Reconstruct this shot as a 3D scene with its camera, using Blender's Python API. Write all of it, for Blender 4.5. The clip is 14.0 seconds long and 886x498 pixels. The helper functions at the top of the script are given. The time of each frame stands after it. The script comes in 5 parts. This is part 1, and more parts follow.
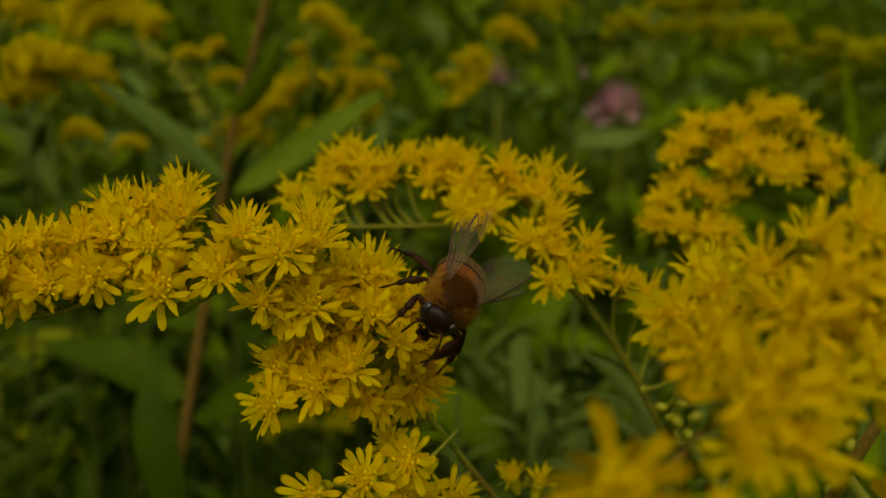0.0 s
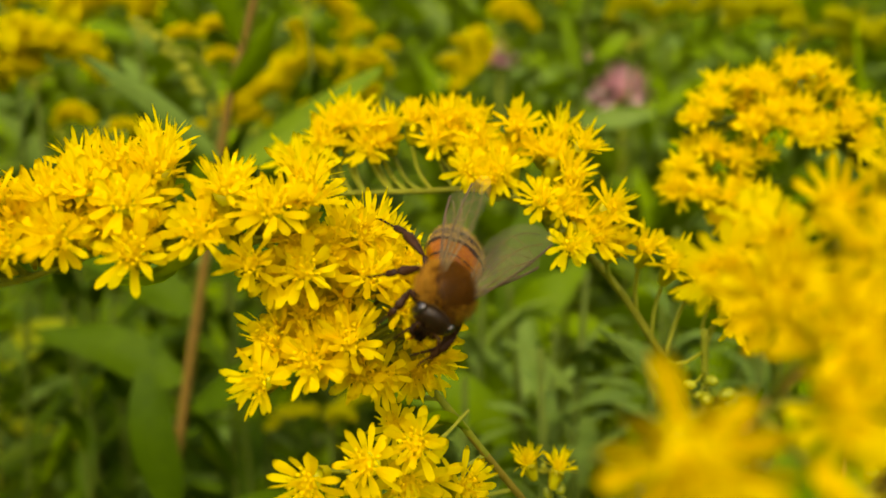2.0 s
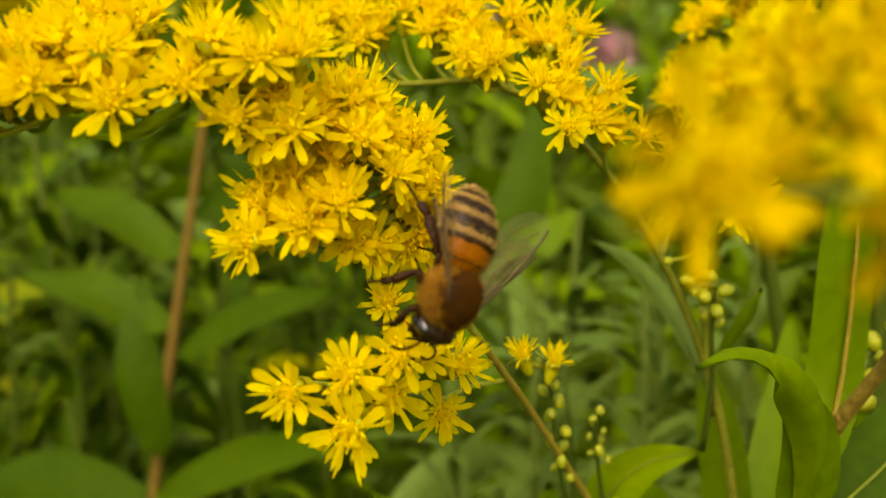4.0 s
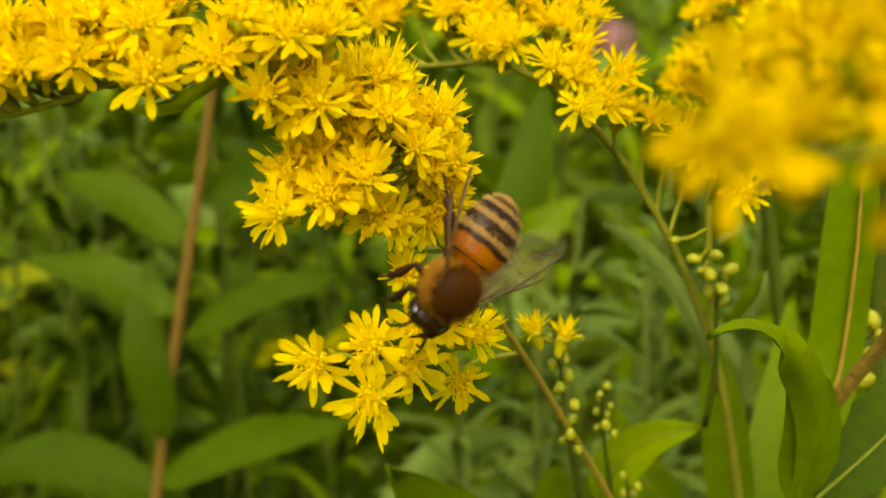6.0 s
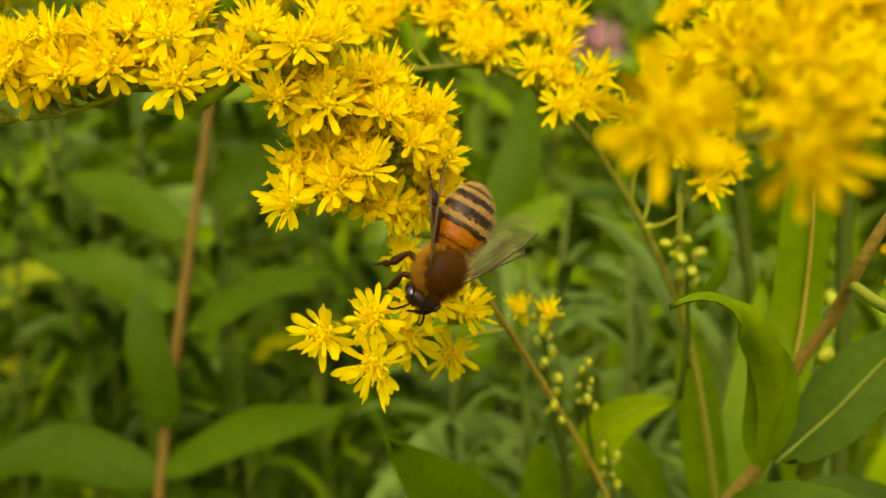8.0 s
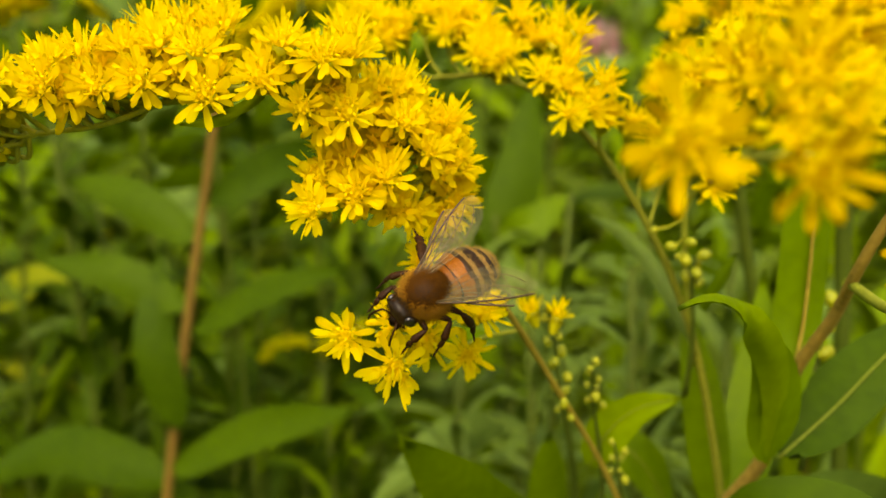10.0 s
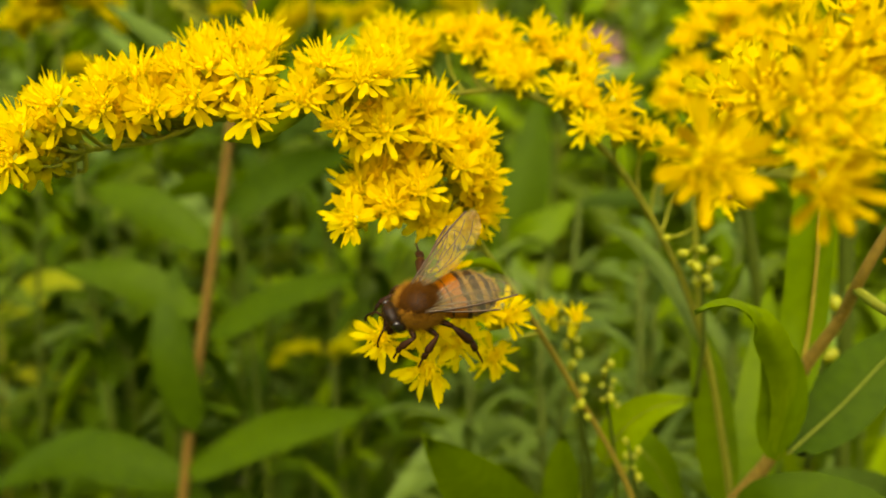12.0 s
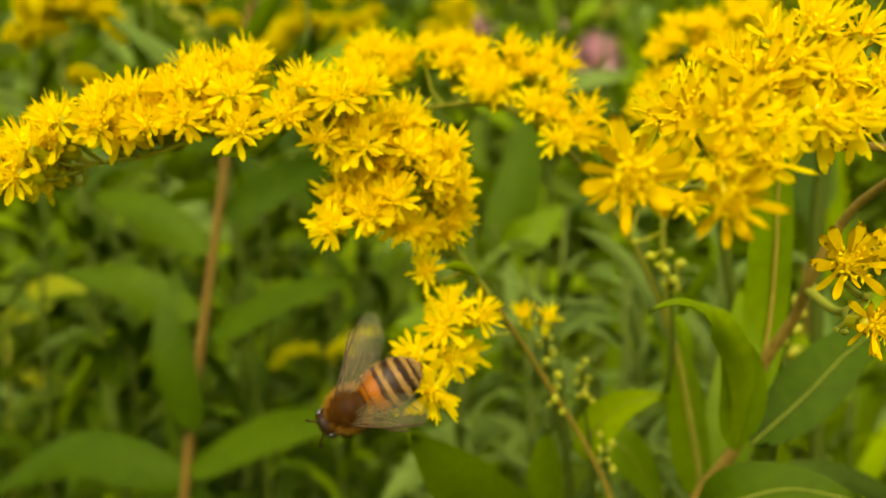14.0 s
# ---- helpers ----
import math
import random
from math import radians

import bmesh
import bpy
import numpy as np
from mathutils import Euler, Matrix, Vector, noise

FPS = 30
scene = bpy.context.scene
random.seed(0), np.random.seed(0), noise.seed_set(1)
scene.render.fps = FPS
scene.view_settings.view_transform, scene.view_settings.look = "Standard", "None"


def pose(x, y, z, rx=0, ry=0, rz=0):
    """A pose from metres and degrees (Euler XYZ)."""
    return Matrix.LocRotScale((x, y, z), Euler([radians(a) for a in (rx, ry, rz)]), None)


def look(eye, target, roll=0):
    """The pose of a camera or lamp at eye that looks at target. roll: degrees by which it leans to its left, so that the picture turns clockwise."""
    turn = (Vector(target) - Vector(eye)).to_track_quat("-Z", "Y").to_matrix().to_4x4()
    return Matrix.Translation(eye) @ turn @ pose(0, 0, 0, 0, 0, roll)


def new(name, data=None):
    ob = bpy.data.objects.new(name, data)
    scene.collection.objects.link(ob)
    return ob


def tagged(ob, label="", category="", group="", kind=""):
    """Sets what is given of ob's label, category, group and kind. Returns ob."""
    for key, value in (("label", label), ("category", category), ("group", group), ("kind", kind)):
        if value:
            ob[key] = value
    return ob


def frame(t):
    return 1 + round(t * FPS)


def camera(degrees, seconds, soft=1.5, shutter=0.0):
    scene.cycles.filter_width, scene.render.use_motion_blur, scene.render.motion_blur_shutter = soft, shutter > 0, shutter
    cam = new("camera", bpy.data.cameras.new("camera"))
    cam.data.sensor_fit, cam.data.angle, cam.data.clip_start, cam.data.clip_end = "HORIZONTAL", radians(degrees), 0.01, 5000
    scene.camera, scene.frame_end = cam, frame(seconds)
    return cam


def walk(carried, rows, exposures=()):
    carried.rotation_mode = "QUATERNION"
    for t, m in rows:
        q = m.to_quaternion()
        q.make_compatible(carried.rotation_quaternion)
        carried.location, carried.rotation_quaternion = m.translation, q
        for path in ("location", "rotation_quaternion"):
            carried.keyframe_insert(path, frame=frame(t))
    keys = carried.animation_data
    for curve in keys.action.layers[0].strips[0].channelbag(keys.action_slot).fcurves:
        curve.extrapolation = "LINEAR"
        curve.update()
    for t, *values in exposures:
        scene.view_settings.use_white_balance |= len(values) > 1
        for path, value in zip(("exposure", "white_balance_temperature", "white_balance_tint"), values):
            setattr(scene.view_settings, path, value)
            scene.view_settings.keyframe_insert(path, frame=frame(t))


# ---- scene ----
cam = camera(51.3, 14.0)
cam.data.dof.use_dof = True
cam.data.dof.focus_distance = 0.083
cam.data.dof.aperture_fstop = 27

PATH = [
    (0, (0.00131, 0.00215, 0.90125), (-0.0126, 1.9871, 0.6564), 0.84),
    (0.5, (0.00060, 0.00141, 0.89948), (-0.0134, 1.9867, 0.6576), 0.95),
    (1, (0.00081, 0.00495, 0.89883), (-0.0237, 1.9886, 0.6447), 0.75),
    (1.5, (0.00274, 0.00718, 0.89734), (-0.0209, 1.9904, 0.6400), 0.42),
    (2, (0.00069, 0.01110, 0.89726), (-0.0178, 1.9934, 0.6328), 0.26),
    (2.5, (-0.00060, 0.01293, 0.89639), (-0.0144, 1.9944, 0.6253), -0.05),
    (3, (-0.00160, 0.01385, 0.89404), (-0.0137, 1.9951, 0.6210), -0.03),
    (3.5, (0.00100, 0.01387, 0.88900), (-0.0126, 1.9931, 0.6019), -0.14),
    (3.7, (0.00080, 0.01339, 0.88756), (-0.0013, 1.9912, 0.5903), 0.11),
    (5.8, (-0.00182, 0.00994, 0.88710), (0.0036, 1.9785, 0.5337), 1.26),
    (6, (-0.00167, 0.00945, 0.88636), (0.0125, 1.9818, 0.5551), 0.78),
    (6.5, (-0.00112, 0.00763, 0.88561), (0.0101, 1.9791, 0.5494), 0.65),
    (7, (-0.00112, 0.00396, 0.88612), (0.0195, 1.9757, 0.5518), 0.57),
    (9.5, (-0.00368, -0.00279, 0.88672), (0.0348, 1.9694, 0.5564), 0.21),
    (10, (-0.00400, -0.00380, 0.88756), (0.0348, 1.9680, 0.5551), 0.06),
    (10.5, (-0.00473, -0.00357, 0.88707), (0.0365, 1.9692, 0.5605), 0.15),
    (11, (-0.00483, -0.00393, 0.88852), (0.0350, 1.9687, 0.5612), -0.05),
    (11.5, (-0.00572, -0.00619, 0.88825), (0.0340, 1.9672, 0.5655), 0.20),
    (12, (-0.00717, -0.00954, 0.88875), (0.0312, 1.9643, 0.5684), -0.00),
    (12.5, (-0.00692, -0.01115, 0.88883), (0.0278, 1.9629, 0.5696), -0.16),
    (13, (-0.00646, -0.01275, 0.88954), (0.0270, 1.9618, 0.5733), -0.16),
    (13.5, (-0.00501, -0.01436, 0.88948), (0.0280, 1.9609, 0.5779), -0.22),
    (14, (-0.00396, -0.01680, 0.89006), (0.0261, 1.9583, 0.5768), -0.40),
]
FADE = [(0.0, -0.58, 8200, 4), (0.5, 0.68, 8200, 4), (1.0, 1.09, 8200, 4), (3.7, 1.07, 8200, 4), (6.5, 1.19, 8200, 4), (14.0, 1.26, 8200, 4)]
walk(cam, [(t, look(eye, target, roll)) for t, eye, target, roll in PATH], exposures=FADE)

# ---- daylight: a bright, thinly clouded sky ----
SUN_HEIGHT, SUN_TURN = 52, 188
world = bpy.data.worlds.new("sky")
scene.world = world
world.use_nodes = True
wn, wl = world.node_tree.nodes, world.node_tree.links
sky = wn.new("ShaderNodeTexSky")
sky.sky_type, sky.sun_disc = "NISHITA", False
sky.sun_elevation, sky.sun_rotation = radians(SUN_HEIGHT), radians(SUN_TURN)
sky.air_density, sky.dust_density, sky.ozone_density = 1.0, 4.0, 0.6
wn["Background"].inputs["Strength"].default_value = 0.15
wl.new(sky.outputs["Color"], wn["Background"].inputs["Color"])
sun = new("sun", bpy.data.lights.new("sun", "SUN"))
sun.data.energy, sun.data.angle, sun.data.color = 1.1, radians(60), (1.0, 0.95, 0.86)
sun_way = Vector((math.sin(radians(SUN_TURN)) * math.cos(radians(SUN_HEIGHT)), math.cos(radians(SUN_TURN)) * math.cos(radians(SUN_HEIGHT)), math.sin(radians(SUN_HEIGHT))))
sun.matrix_world = look(sun_way * 10, (0, 0, 0))


# ---- materials ----
def material(name, dark, light, rough=0.5, size=900.0, bump=0.2, through_light=0.0, per="object", spec=0.35, coat=0.0, fine=4.0, metal=0.0, hue=0.0):
    """A two-tone surface with coarse and fine variation, relief, and light that shines through thin tissue."""
    mat = bpy.data.materials.new(name)
    mat.use_nodes = True
    n, l = mat.node_tree.nodes, mat.node_tree.links
    p = n["Principled BSDF"]
    co = n.new("ShaderNodeTexCoord")
    coarse, grain = n.new("ShaderNodeTexNoise"), n.new("ShaderNodeTexNoise")
    coarse.inputs["Scale"].default_value, grain.inputs["Scale"].default_value = size, size * fine
    grain.inputs["Detail"].default_value = 4.0
    l.new(co.outputs["Object"], coarse.inputs["Vector"])
    l.new(co.outputs["Object"], grain.inputs["Vector"])
    if per == "island":
        pick = n.new("ShaderNodeNewGeometry").outputs["Random Per Island"]
    else:
        pick = n.new("ShaderNodeObjectInfo").outputs["Random"]
    a = n.new("ShaderNodeMath")
    a.operation = "MULTIPLY_ADD"
    a.inputs[1].default_value = 0.55
    l.new(coarse.outputs["Fac"], a.inputs[0])
    b = n.new("ShaderNodeMath")
    b.operation = "MULTIPLY"
    b.inputs[1].default_value = 0.45
    l.new(pick, b.inputs[0])
    l.new(b.outputs[0], a.inputs[2])
    mix = n.new("ShaderNodeMix")
    mix.data_type = "RGBA"
    mix.inputs["A"].default_value, mix.inputs["B"].default_value = (*dark, 1), (*light, 1)
    l.new(a.outputs[0], mix.inputs["Factor"])
    tone = mix.outputs["Result"]
    speck = n.new("ShaderNodeMix")
    speck.data_type, speck.blend_type = "RGBA", "OVERLAY"
    speck.inputs["Factor"].default_value = 0.25
    l.new(tone, speck.inputs["A"])
    l.new(grain.outputs["Fac"], speck.inputs["B"])
    tone = speck.outputs["Result"]
    l.new(tone, p.inputs["Base Color"])
    p.inputs["Roughness"].default_value = rough
    p.inputs["Specular IOR Level"].default_value = spec
    p.inputs["Coat Weight"].default_value = coat
    p.inputs["Metallic"].default_value = metal
    if bump:
        bm_node = n.new("ShaderNodeBump")
        bm_node.inputs["Strength"].default_value = bump
        bm_node.inputs["Distance"].default_value = 0.3 / size
        l.new(grain.outputs["Fac"], bm_node.inputs["Height"])
        l.new(bm_node.outputs["Normal"], p.inputs["Normal"])
    if through_light:
        tr, ms = n.new("ShaderNodeBsdfTranslucent"), n.new("ShaderNodeMixShader")
        l.new(tone, tr.inputs["Color"])
        ms.inputs["Fac"].default_value = through_light
        l.new(p.outputs[0], ms.inputs[1])
        l.new(tr.outputs[0], ms.inputs[2])
        l.new(ms.outputs[0], n["Material Output"].inputs["Surface"])
    return mat


PETAL = material("petal_yellow", (0.95, 0.80, 0.014), (1.0, 0.915, 0.032), 0.8, 500, 0.08, 0.8, spec=0.03)
# Deeper yellow of the nearest heads, darkened further to stand for shade.
PETAL_GOLDEN_SHADED = material("petal_golden_shaded", (0.63, 0.427, 0.0027), (0.72, 0.531, 0.0054), 0.8, 500, 0.1, 0.42, spec=0.03)
DISC = material("disc_yellow", (0.95, 0.775, 0.010), (1.0, 0.88, 0.022), 0.6, 900, 0.1, 0.65, spec=0.02, per="island")
INVOLUCRE = material("involucre_green", (0.40, 0.38, 0.008), (0.62, 0.56, 0.012), 0.55, 900, 0.3, 0.2, per="island")
TWIG = material("twig_green", (0.17, 0.20, 0.015), (0.31, 0.31, 0.03), 0.6, 600, 0.4, 0.0, spec=0.1)
STEM = material("stem_red_brown", (0.11, 0.0656, 0.0104), (0.167, 0.0976, 0.0168), 0.6, 300, 0.4, 0.0, spec=0.1)
STEM_RUST = material("stem_rust_brown", (0.19, 0.125, 0.014), (0.29, 0.19, 0.03), 0.7, 300, 0.4, 0.0, spec=0.15)
STEM_OLIVE = material("stem_olive", (0.135, 0.145, 0.010), (0.215, 0.21, 0.02), 0.6, 300, 0.4, 0.0, spec=0.1)
STEM_GREEN = material("stem_dull_green", (0.035, 0.055, 0.004), (0.07, 0.095, 0.008), 0.6, 300, 0.3, 0.0, spec=0.1)
STALK = material("stalk_tan_green", (0.20, 0.15, 0.015), (0.31, 0.23, 0.03), 0.6, 300, 0.4, 0.0, spec=0.1)
LEAF = material("leaf_green", (0.0749, 0.137, 0.00155), (0.161, 0.251, 0.00283), 0.5, 120, 0.12, 0.35, spec=0.1)
# Darker copy of the leaf green; shade on leaves is put into its colour.
LEAF_SHADED = material("leaf_green_shaded", (0.0253, 0.0535, 0.00108), (0.0608, 0.108, 0.00187), 0.5, 120, 0.12, 0.25, spec=0.05)
LEAF_FRESH = material("leaf_fresh_green", (0.114, 0.191, 0.00182), (0.231, 0.328, 0.00363), 0.5, 120, 0.12, 0.38, spec=0.05)
LEAF_DULL = material("leaf_blue_green", (0.0825, 0.143, 0.0143), (0.165, 0.248, 0.0385), 0.55, 120, 0.12, 0.3, spec=0.15)
MIDRIB = material("leaf_midrib", (0.12, 0.152, 0.0096), (0.2, 0.232, 0.024), 0.5, 300, 0.2, 0.1, spec=0.1)
LEAF_PALE = material("leaf_pale_yellow_green", (0.211, 0.257, 0.00936), (0.374, 0.398, 0.0175), 0.5, 120, 0.3, 0.35, spec=0.08)
FAR_LEAF = material("undergrowth_green", (0.064, 0.118, 0.00121), (0.188, 0.283, 0.00305), 0.5, 60, 0.3, 0.25, per="island", spec=0.06)
FAR_DARK = material("undergrowth_dark_green", (0.0275, 0.049, 0.00153), (0.0918, 0.138, 0.00306), 0.5, 60, 0.3, 0.2, per="island", spec=0.08)
LEAF_SILVER = material("leaf_grey_green", (0.0704, 0.115, 0.00978), (0.132, 0.196, 0.0235), 0.5, 90, 0.2, 0.25, spec=0.16)
BUD = material("bud_yellow_green", (0.202, 0.238, 0.00714), (0.381, 0.381, 0.0107), 0.5, 900, 0.2, 0.2)
PLUME = material("plume_yellow", (0.96, 0.78, 0.004), (1.0, 0.92, 0.012), 0.7, 300, 0.2, 0.55, per="island", spec=0.05)
PLUME_GREEN = material("plume_greenish", (0.513, 0.513, 0.0081), (0.81, 0.743, 0.0135), 0.6, 300, 0.2, 0.35, per="island", spec=0.15)
PINK = material("petal_pink", (0.72, 0.42, 0.46), (0.88, 0.64, 0.66), 0.6, 300, 0.2, 0.3, per="island")
SOIL = material("soil", (0.05, 0.04, 0.014), (0.10, 0.11, 0.02), 0.9, 9, 0.6)
CHITIN_DARK = material("chitin_black_brown", (0.013, 0.0055, 0.0014), (0.034, 0.014, 0.003), 0.36, 700, 0.15, spec=0.15)
CHITIN_BLACK = material("chitin_black", (0.007, 0.004, 0.0015), (0.018, 0.010, 0.004), 0.34, 700, 0.2, spec=0.2)
CHITIN_ORANGE = material("chitin_orange", (0.17, 0.048, 0.0008), (0.30, 0.092, 0.0015), 0.28, 500, 0.2, 0.1, spec=0.2, coat=0.04)
CHITIN_TAN = material("chitin_tan_hairy", (0.17, 0.088, 0.013), (0.28, 0.155, 0.028), 0.55, 600, 0.4)
EYE_MAT = material("compound_eye", (0.006, 0.004, 0.003), (0.016, 0.010, 0.008), 0.16, 2500, 0.15, spec=0.6, coat=0.5)
FUR_TAN = material("fur_tan", (0.36, 0.17, 0.016), (0.52, 0.27, 0.035), 0.7, 500, 0.0, 0.45, per="island", spec=0.04)
FUR_DARK = material("fur_dark", (0.02, 0.008, 0.0015), (0.06, 0.024, 0.004), 0.7, 500, 0.0, 0.0, per="island", spec=0.04)
FUR_BROWN = material("fur_brown", (0.048, 0.0173, 0.00115), (0.115, 0.0422, 0.00336), 0.6, 500, 0.0, 0.0, per="island", spec=0.04)
FUR_PALE = material("fur_pale", (0.26, 0.165, 0.04), (0.42, 0.29, 0.085), 0.7, 500, 0.0, 0.2, per="island", spec=0.04)
LEG_MAT = material("leg_dark_brown", (0.0112, 0.0042, 0.0007), (0.035, 0.0119, 0.0021), 0.45, 700, 0.3, spec=0.1)
VEIN_PALE = material("wing_vein_pale", (0.07, 0.04, 0.012), (0.15, 0.09, 0.03), 0.45, 500, 0.0)
VEIN = material("wing_vein", (0.03, 0.014, 0.004), (0.08, 0.04, 0.012), 0.45, 500, 0.0)


def wing_material():
    mat = bpy.data.materials.new("wing_membrane")
    mat.use_nodes = True
    n, l = mat.node_tree.nodes, mat.node_tree.links
    p = n["Principled BSDF"]
    p.inputs["Base Color"].default_value = (0.45, 0.42, 0.20, 1)
    p.inputs["Roughness"].default_value = 0.2
    p.inputs["Specular IOR Level"].default_value = 0.7
    wrinkle, bp = n.new("ShaderNodeTexNoise"), n.new("ShaderNodeBump")
    wrinkle.inputs["Scale"].default_value = 700
    bp.inputs["Strength"].default_value, bp.inputs["Distance"].default_value = 0.5, 0.0004
    co = n.new("ShaderNodeTexCoord")
    l.new(co.outputs["Object"], wrinkle.inputs["Vector"])
    l.new(wrinkle.outputs["Fac"], bp.inputs["Height"])
    l.new(bp.outputs["Normal"], p.inputs["Normal"])
    clear, ms = n.new("ShaderNodeBsdfTransparent"), n.new("ShaderNodeMixShader")
    clear.inputs["Color"].default_value = (0.92, 0.88, 0.80, 1)
    ms.inputs["Fac"].default_value = 0.065
    l.new(clear.outputs[0], ms.inputs[1])
    l.new(p.outputs[0], ms.inputs[2])
    l.new(ms.outputs[0], n["Material Output"].inputs["Surface"])
    return mat


MEMBRANE = wing_material()


# ---- mesh helpers ----
def mesh_of(name, bm, *mats):
    me = bpy.data.meshes.new(name)
    bm.to_mesh(me)
    bm.free()
    for m in mats:
        me.materials.append(m)
    for f in me.polygons:
        f.use_smooth = True
    return me


def put(name, me, parent=None, m=None, label=""):
    ob = new(name, me)
    if parent:
        ob.parent = parent
    if m is not None:
        ob.matrix_basis = m
    if label:
        ob["label"] = label
    return ob


def part(name, bm, mat, parent, label=""):
    return put(name, mesh_of(name, bm, mat), parent, None, label)


def frame_along(way, hint=(0, 0, 1)):
    """A turn whose z axis runs along way."""
    z = Vector(way).normalized()
    x = Vector(hint).cross(z)
    if x.length < 1e-4:
        x = Vector((1, 0, 0)).cross(z)
    x.normalize()
    return Matrix((x, z.cross(x), z)).transposed()


def tube(bm, pts, radii, sides=7, slot=0, flat=1.0):
    """A closed tapering tube through the points."""
    pts = [Vector(p) for p in pts]
    rings = []
    for i, p in enumerate(pts):
        way = pts[min(i + 1, len(pts) - 1)] - pts[max(i - 1, 0)]
        turn = frame_along(way)
        r = radii[i] if isinstance(radii, (list, tuple)) else radii
        rings.append([bm.verts.new(p + turn @ Vector((r * math.cos(a), r * flat * math.sin(a), 0))) for a in (math.tau * k / sides for k in range(sides))])
    for a, b in zip(rings, rings[1:]):
        for k in range(sides):
            bm.faces.new((a[k], a[(k + 1) % sides], b[(k + 1) % sides], b[k])).material_index = slot
    bm.faces.new(rings[0][::-1]).material_index = slot
    bm.faces.new(rings[-1]).material_index = slot


def smooth_line(pts, steps=6):
    """Points on a smooth curve through pts."""
    pts = [Vector(p) for p in pts]
    gaps = [max(1e-9, (b - a).length) for a, b in zip(pts, pts[1:])]
    slopes = [(pts[1] - pts[0]) / gaps[0]]
    for i in range(1, len(pts) - 1):
        slopes.append(((pts[i] - pts[i - 1]) / gaps[i - 1] * gaps[i] + (pts[i + 1] - pts[i]) / gaps[i] * gaps[i - 1]) / (gaps[i - 1] + gaps[i]))
    slopes.append((pts[-1] - pts[-2]) / gaps[-1])
    out = []
    for i, g in enumerate(gaps):
        for k in range(steps):
            t = k / steps
            out.append(pts[i] * (2 * t ** 3 - 3 * t * t + 1) + pts[i + 1] * (3 * t * t - 2 * t ** 3) + slopes[i] * g * (t ** 3 - 2 * t * t + t) + slopes[i + 1] * g * (t ** 3 - t * t))
    return out + [pts[-1]]


def ball(bm, centre, radii, turn=None, rings=9, sides=14, slot=0):
    """A closed ellipsoid."""
    turn = turn or Matrix.Identity(3)
    c = Vector(centre)

    def at(th, ph):
        return c + turn @ Vector((radii[0] * math.cos(th), radii[1] * math.sin(th) * math.cos(ph), radii[2] * math.sin(th) * math.sin(ph)))
    first, last = bm.verts.new(at(0, 0)), bm.verts.new(at(math.pi, 0))
    rows = [[bm.verts.new(at(math.pi * i / rings, math.tau * k / sides)) for k in range(sides)] for i in range(1, rings)]
    for k in range(sides):
        j = (k + 1) % sides
        bm.faces.new((first, rows[0][k], rows[0][j])).material_index = slot
        bm.faces.new((last, rows[-1][j], rows[-1][k])).material_index = slot
        for a, b in zip(rows, rows[1:]):
            bm.faces.new((a[k], b[k], b[j], a[j])).material_index = slot


def blade(bm, m, length, width, rise, rows=5, thick=0.04, slot=0, tip=0.25):
    """A petal: along x, with a lens-shaped section and a rounded tip, bent upwards by rise."""
    prev = None
    for i in range(rows + 1):
        s = i / rows
        w = width * (0.28 + 0.72 * math.sin(min(1.0, s * 1.35) * math.pi / 2)) * (1.0 if s < 0.75 else (tip + (1 - tip) * math.sqrt(max(0.0, 1 - ((s - 0.75) / 0.25) ** 2)))) / 2
        z = rise * s * s
        h = thick * (1 - 0.5 * s)
        row = [bm.verts.new(m @ Vector((length * s, y, z + dz))) for y, dz in ((-w, w * 0.07), (0, h * 0.4), (w, w * 0.07), (0, -h * 0.4))]
        if prev:
            for k in range(4):
                bm.faces.new((prev[k], row[k], row[(k + 1) % 4], prev[(k + 1) % 4])).material_index = slot
            for k in (0, 2):
                bm.edges.get((prev[k], row[k])).smooth = False
        else:
            bm.faces.new(row[::-1]).material_index = slot
        prev = row
    bm.faces.new(prev).material_index = slot


# ---- goldenrod: flower heads ----
MM = 0.001


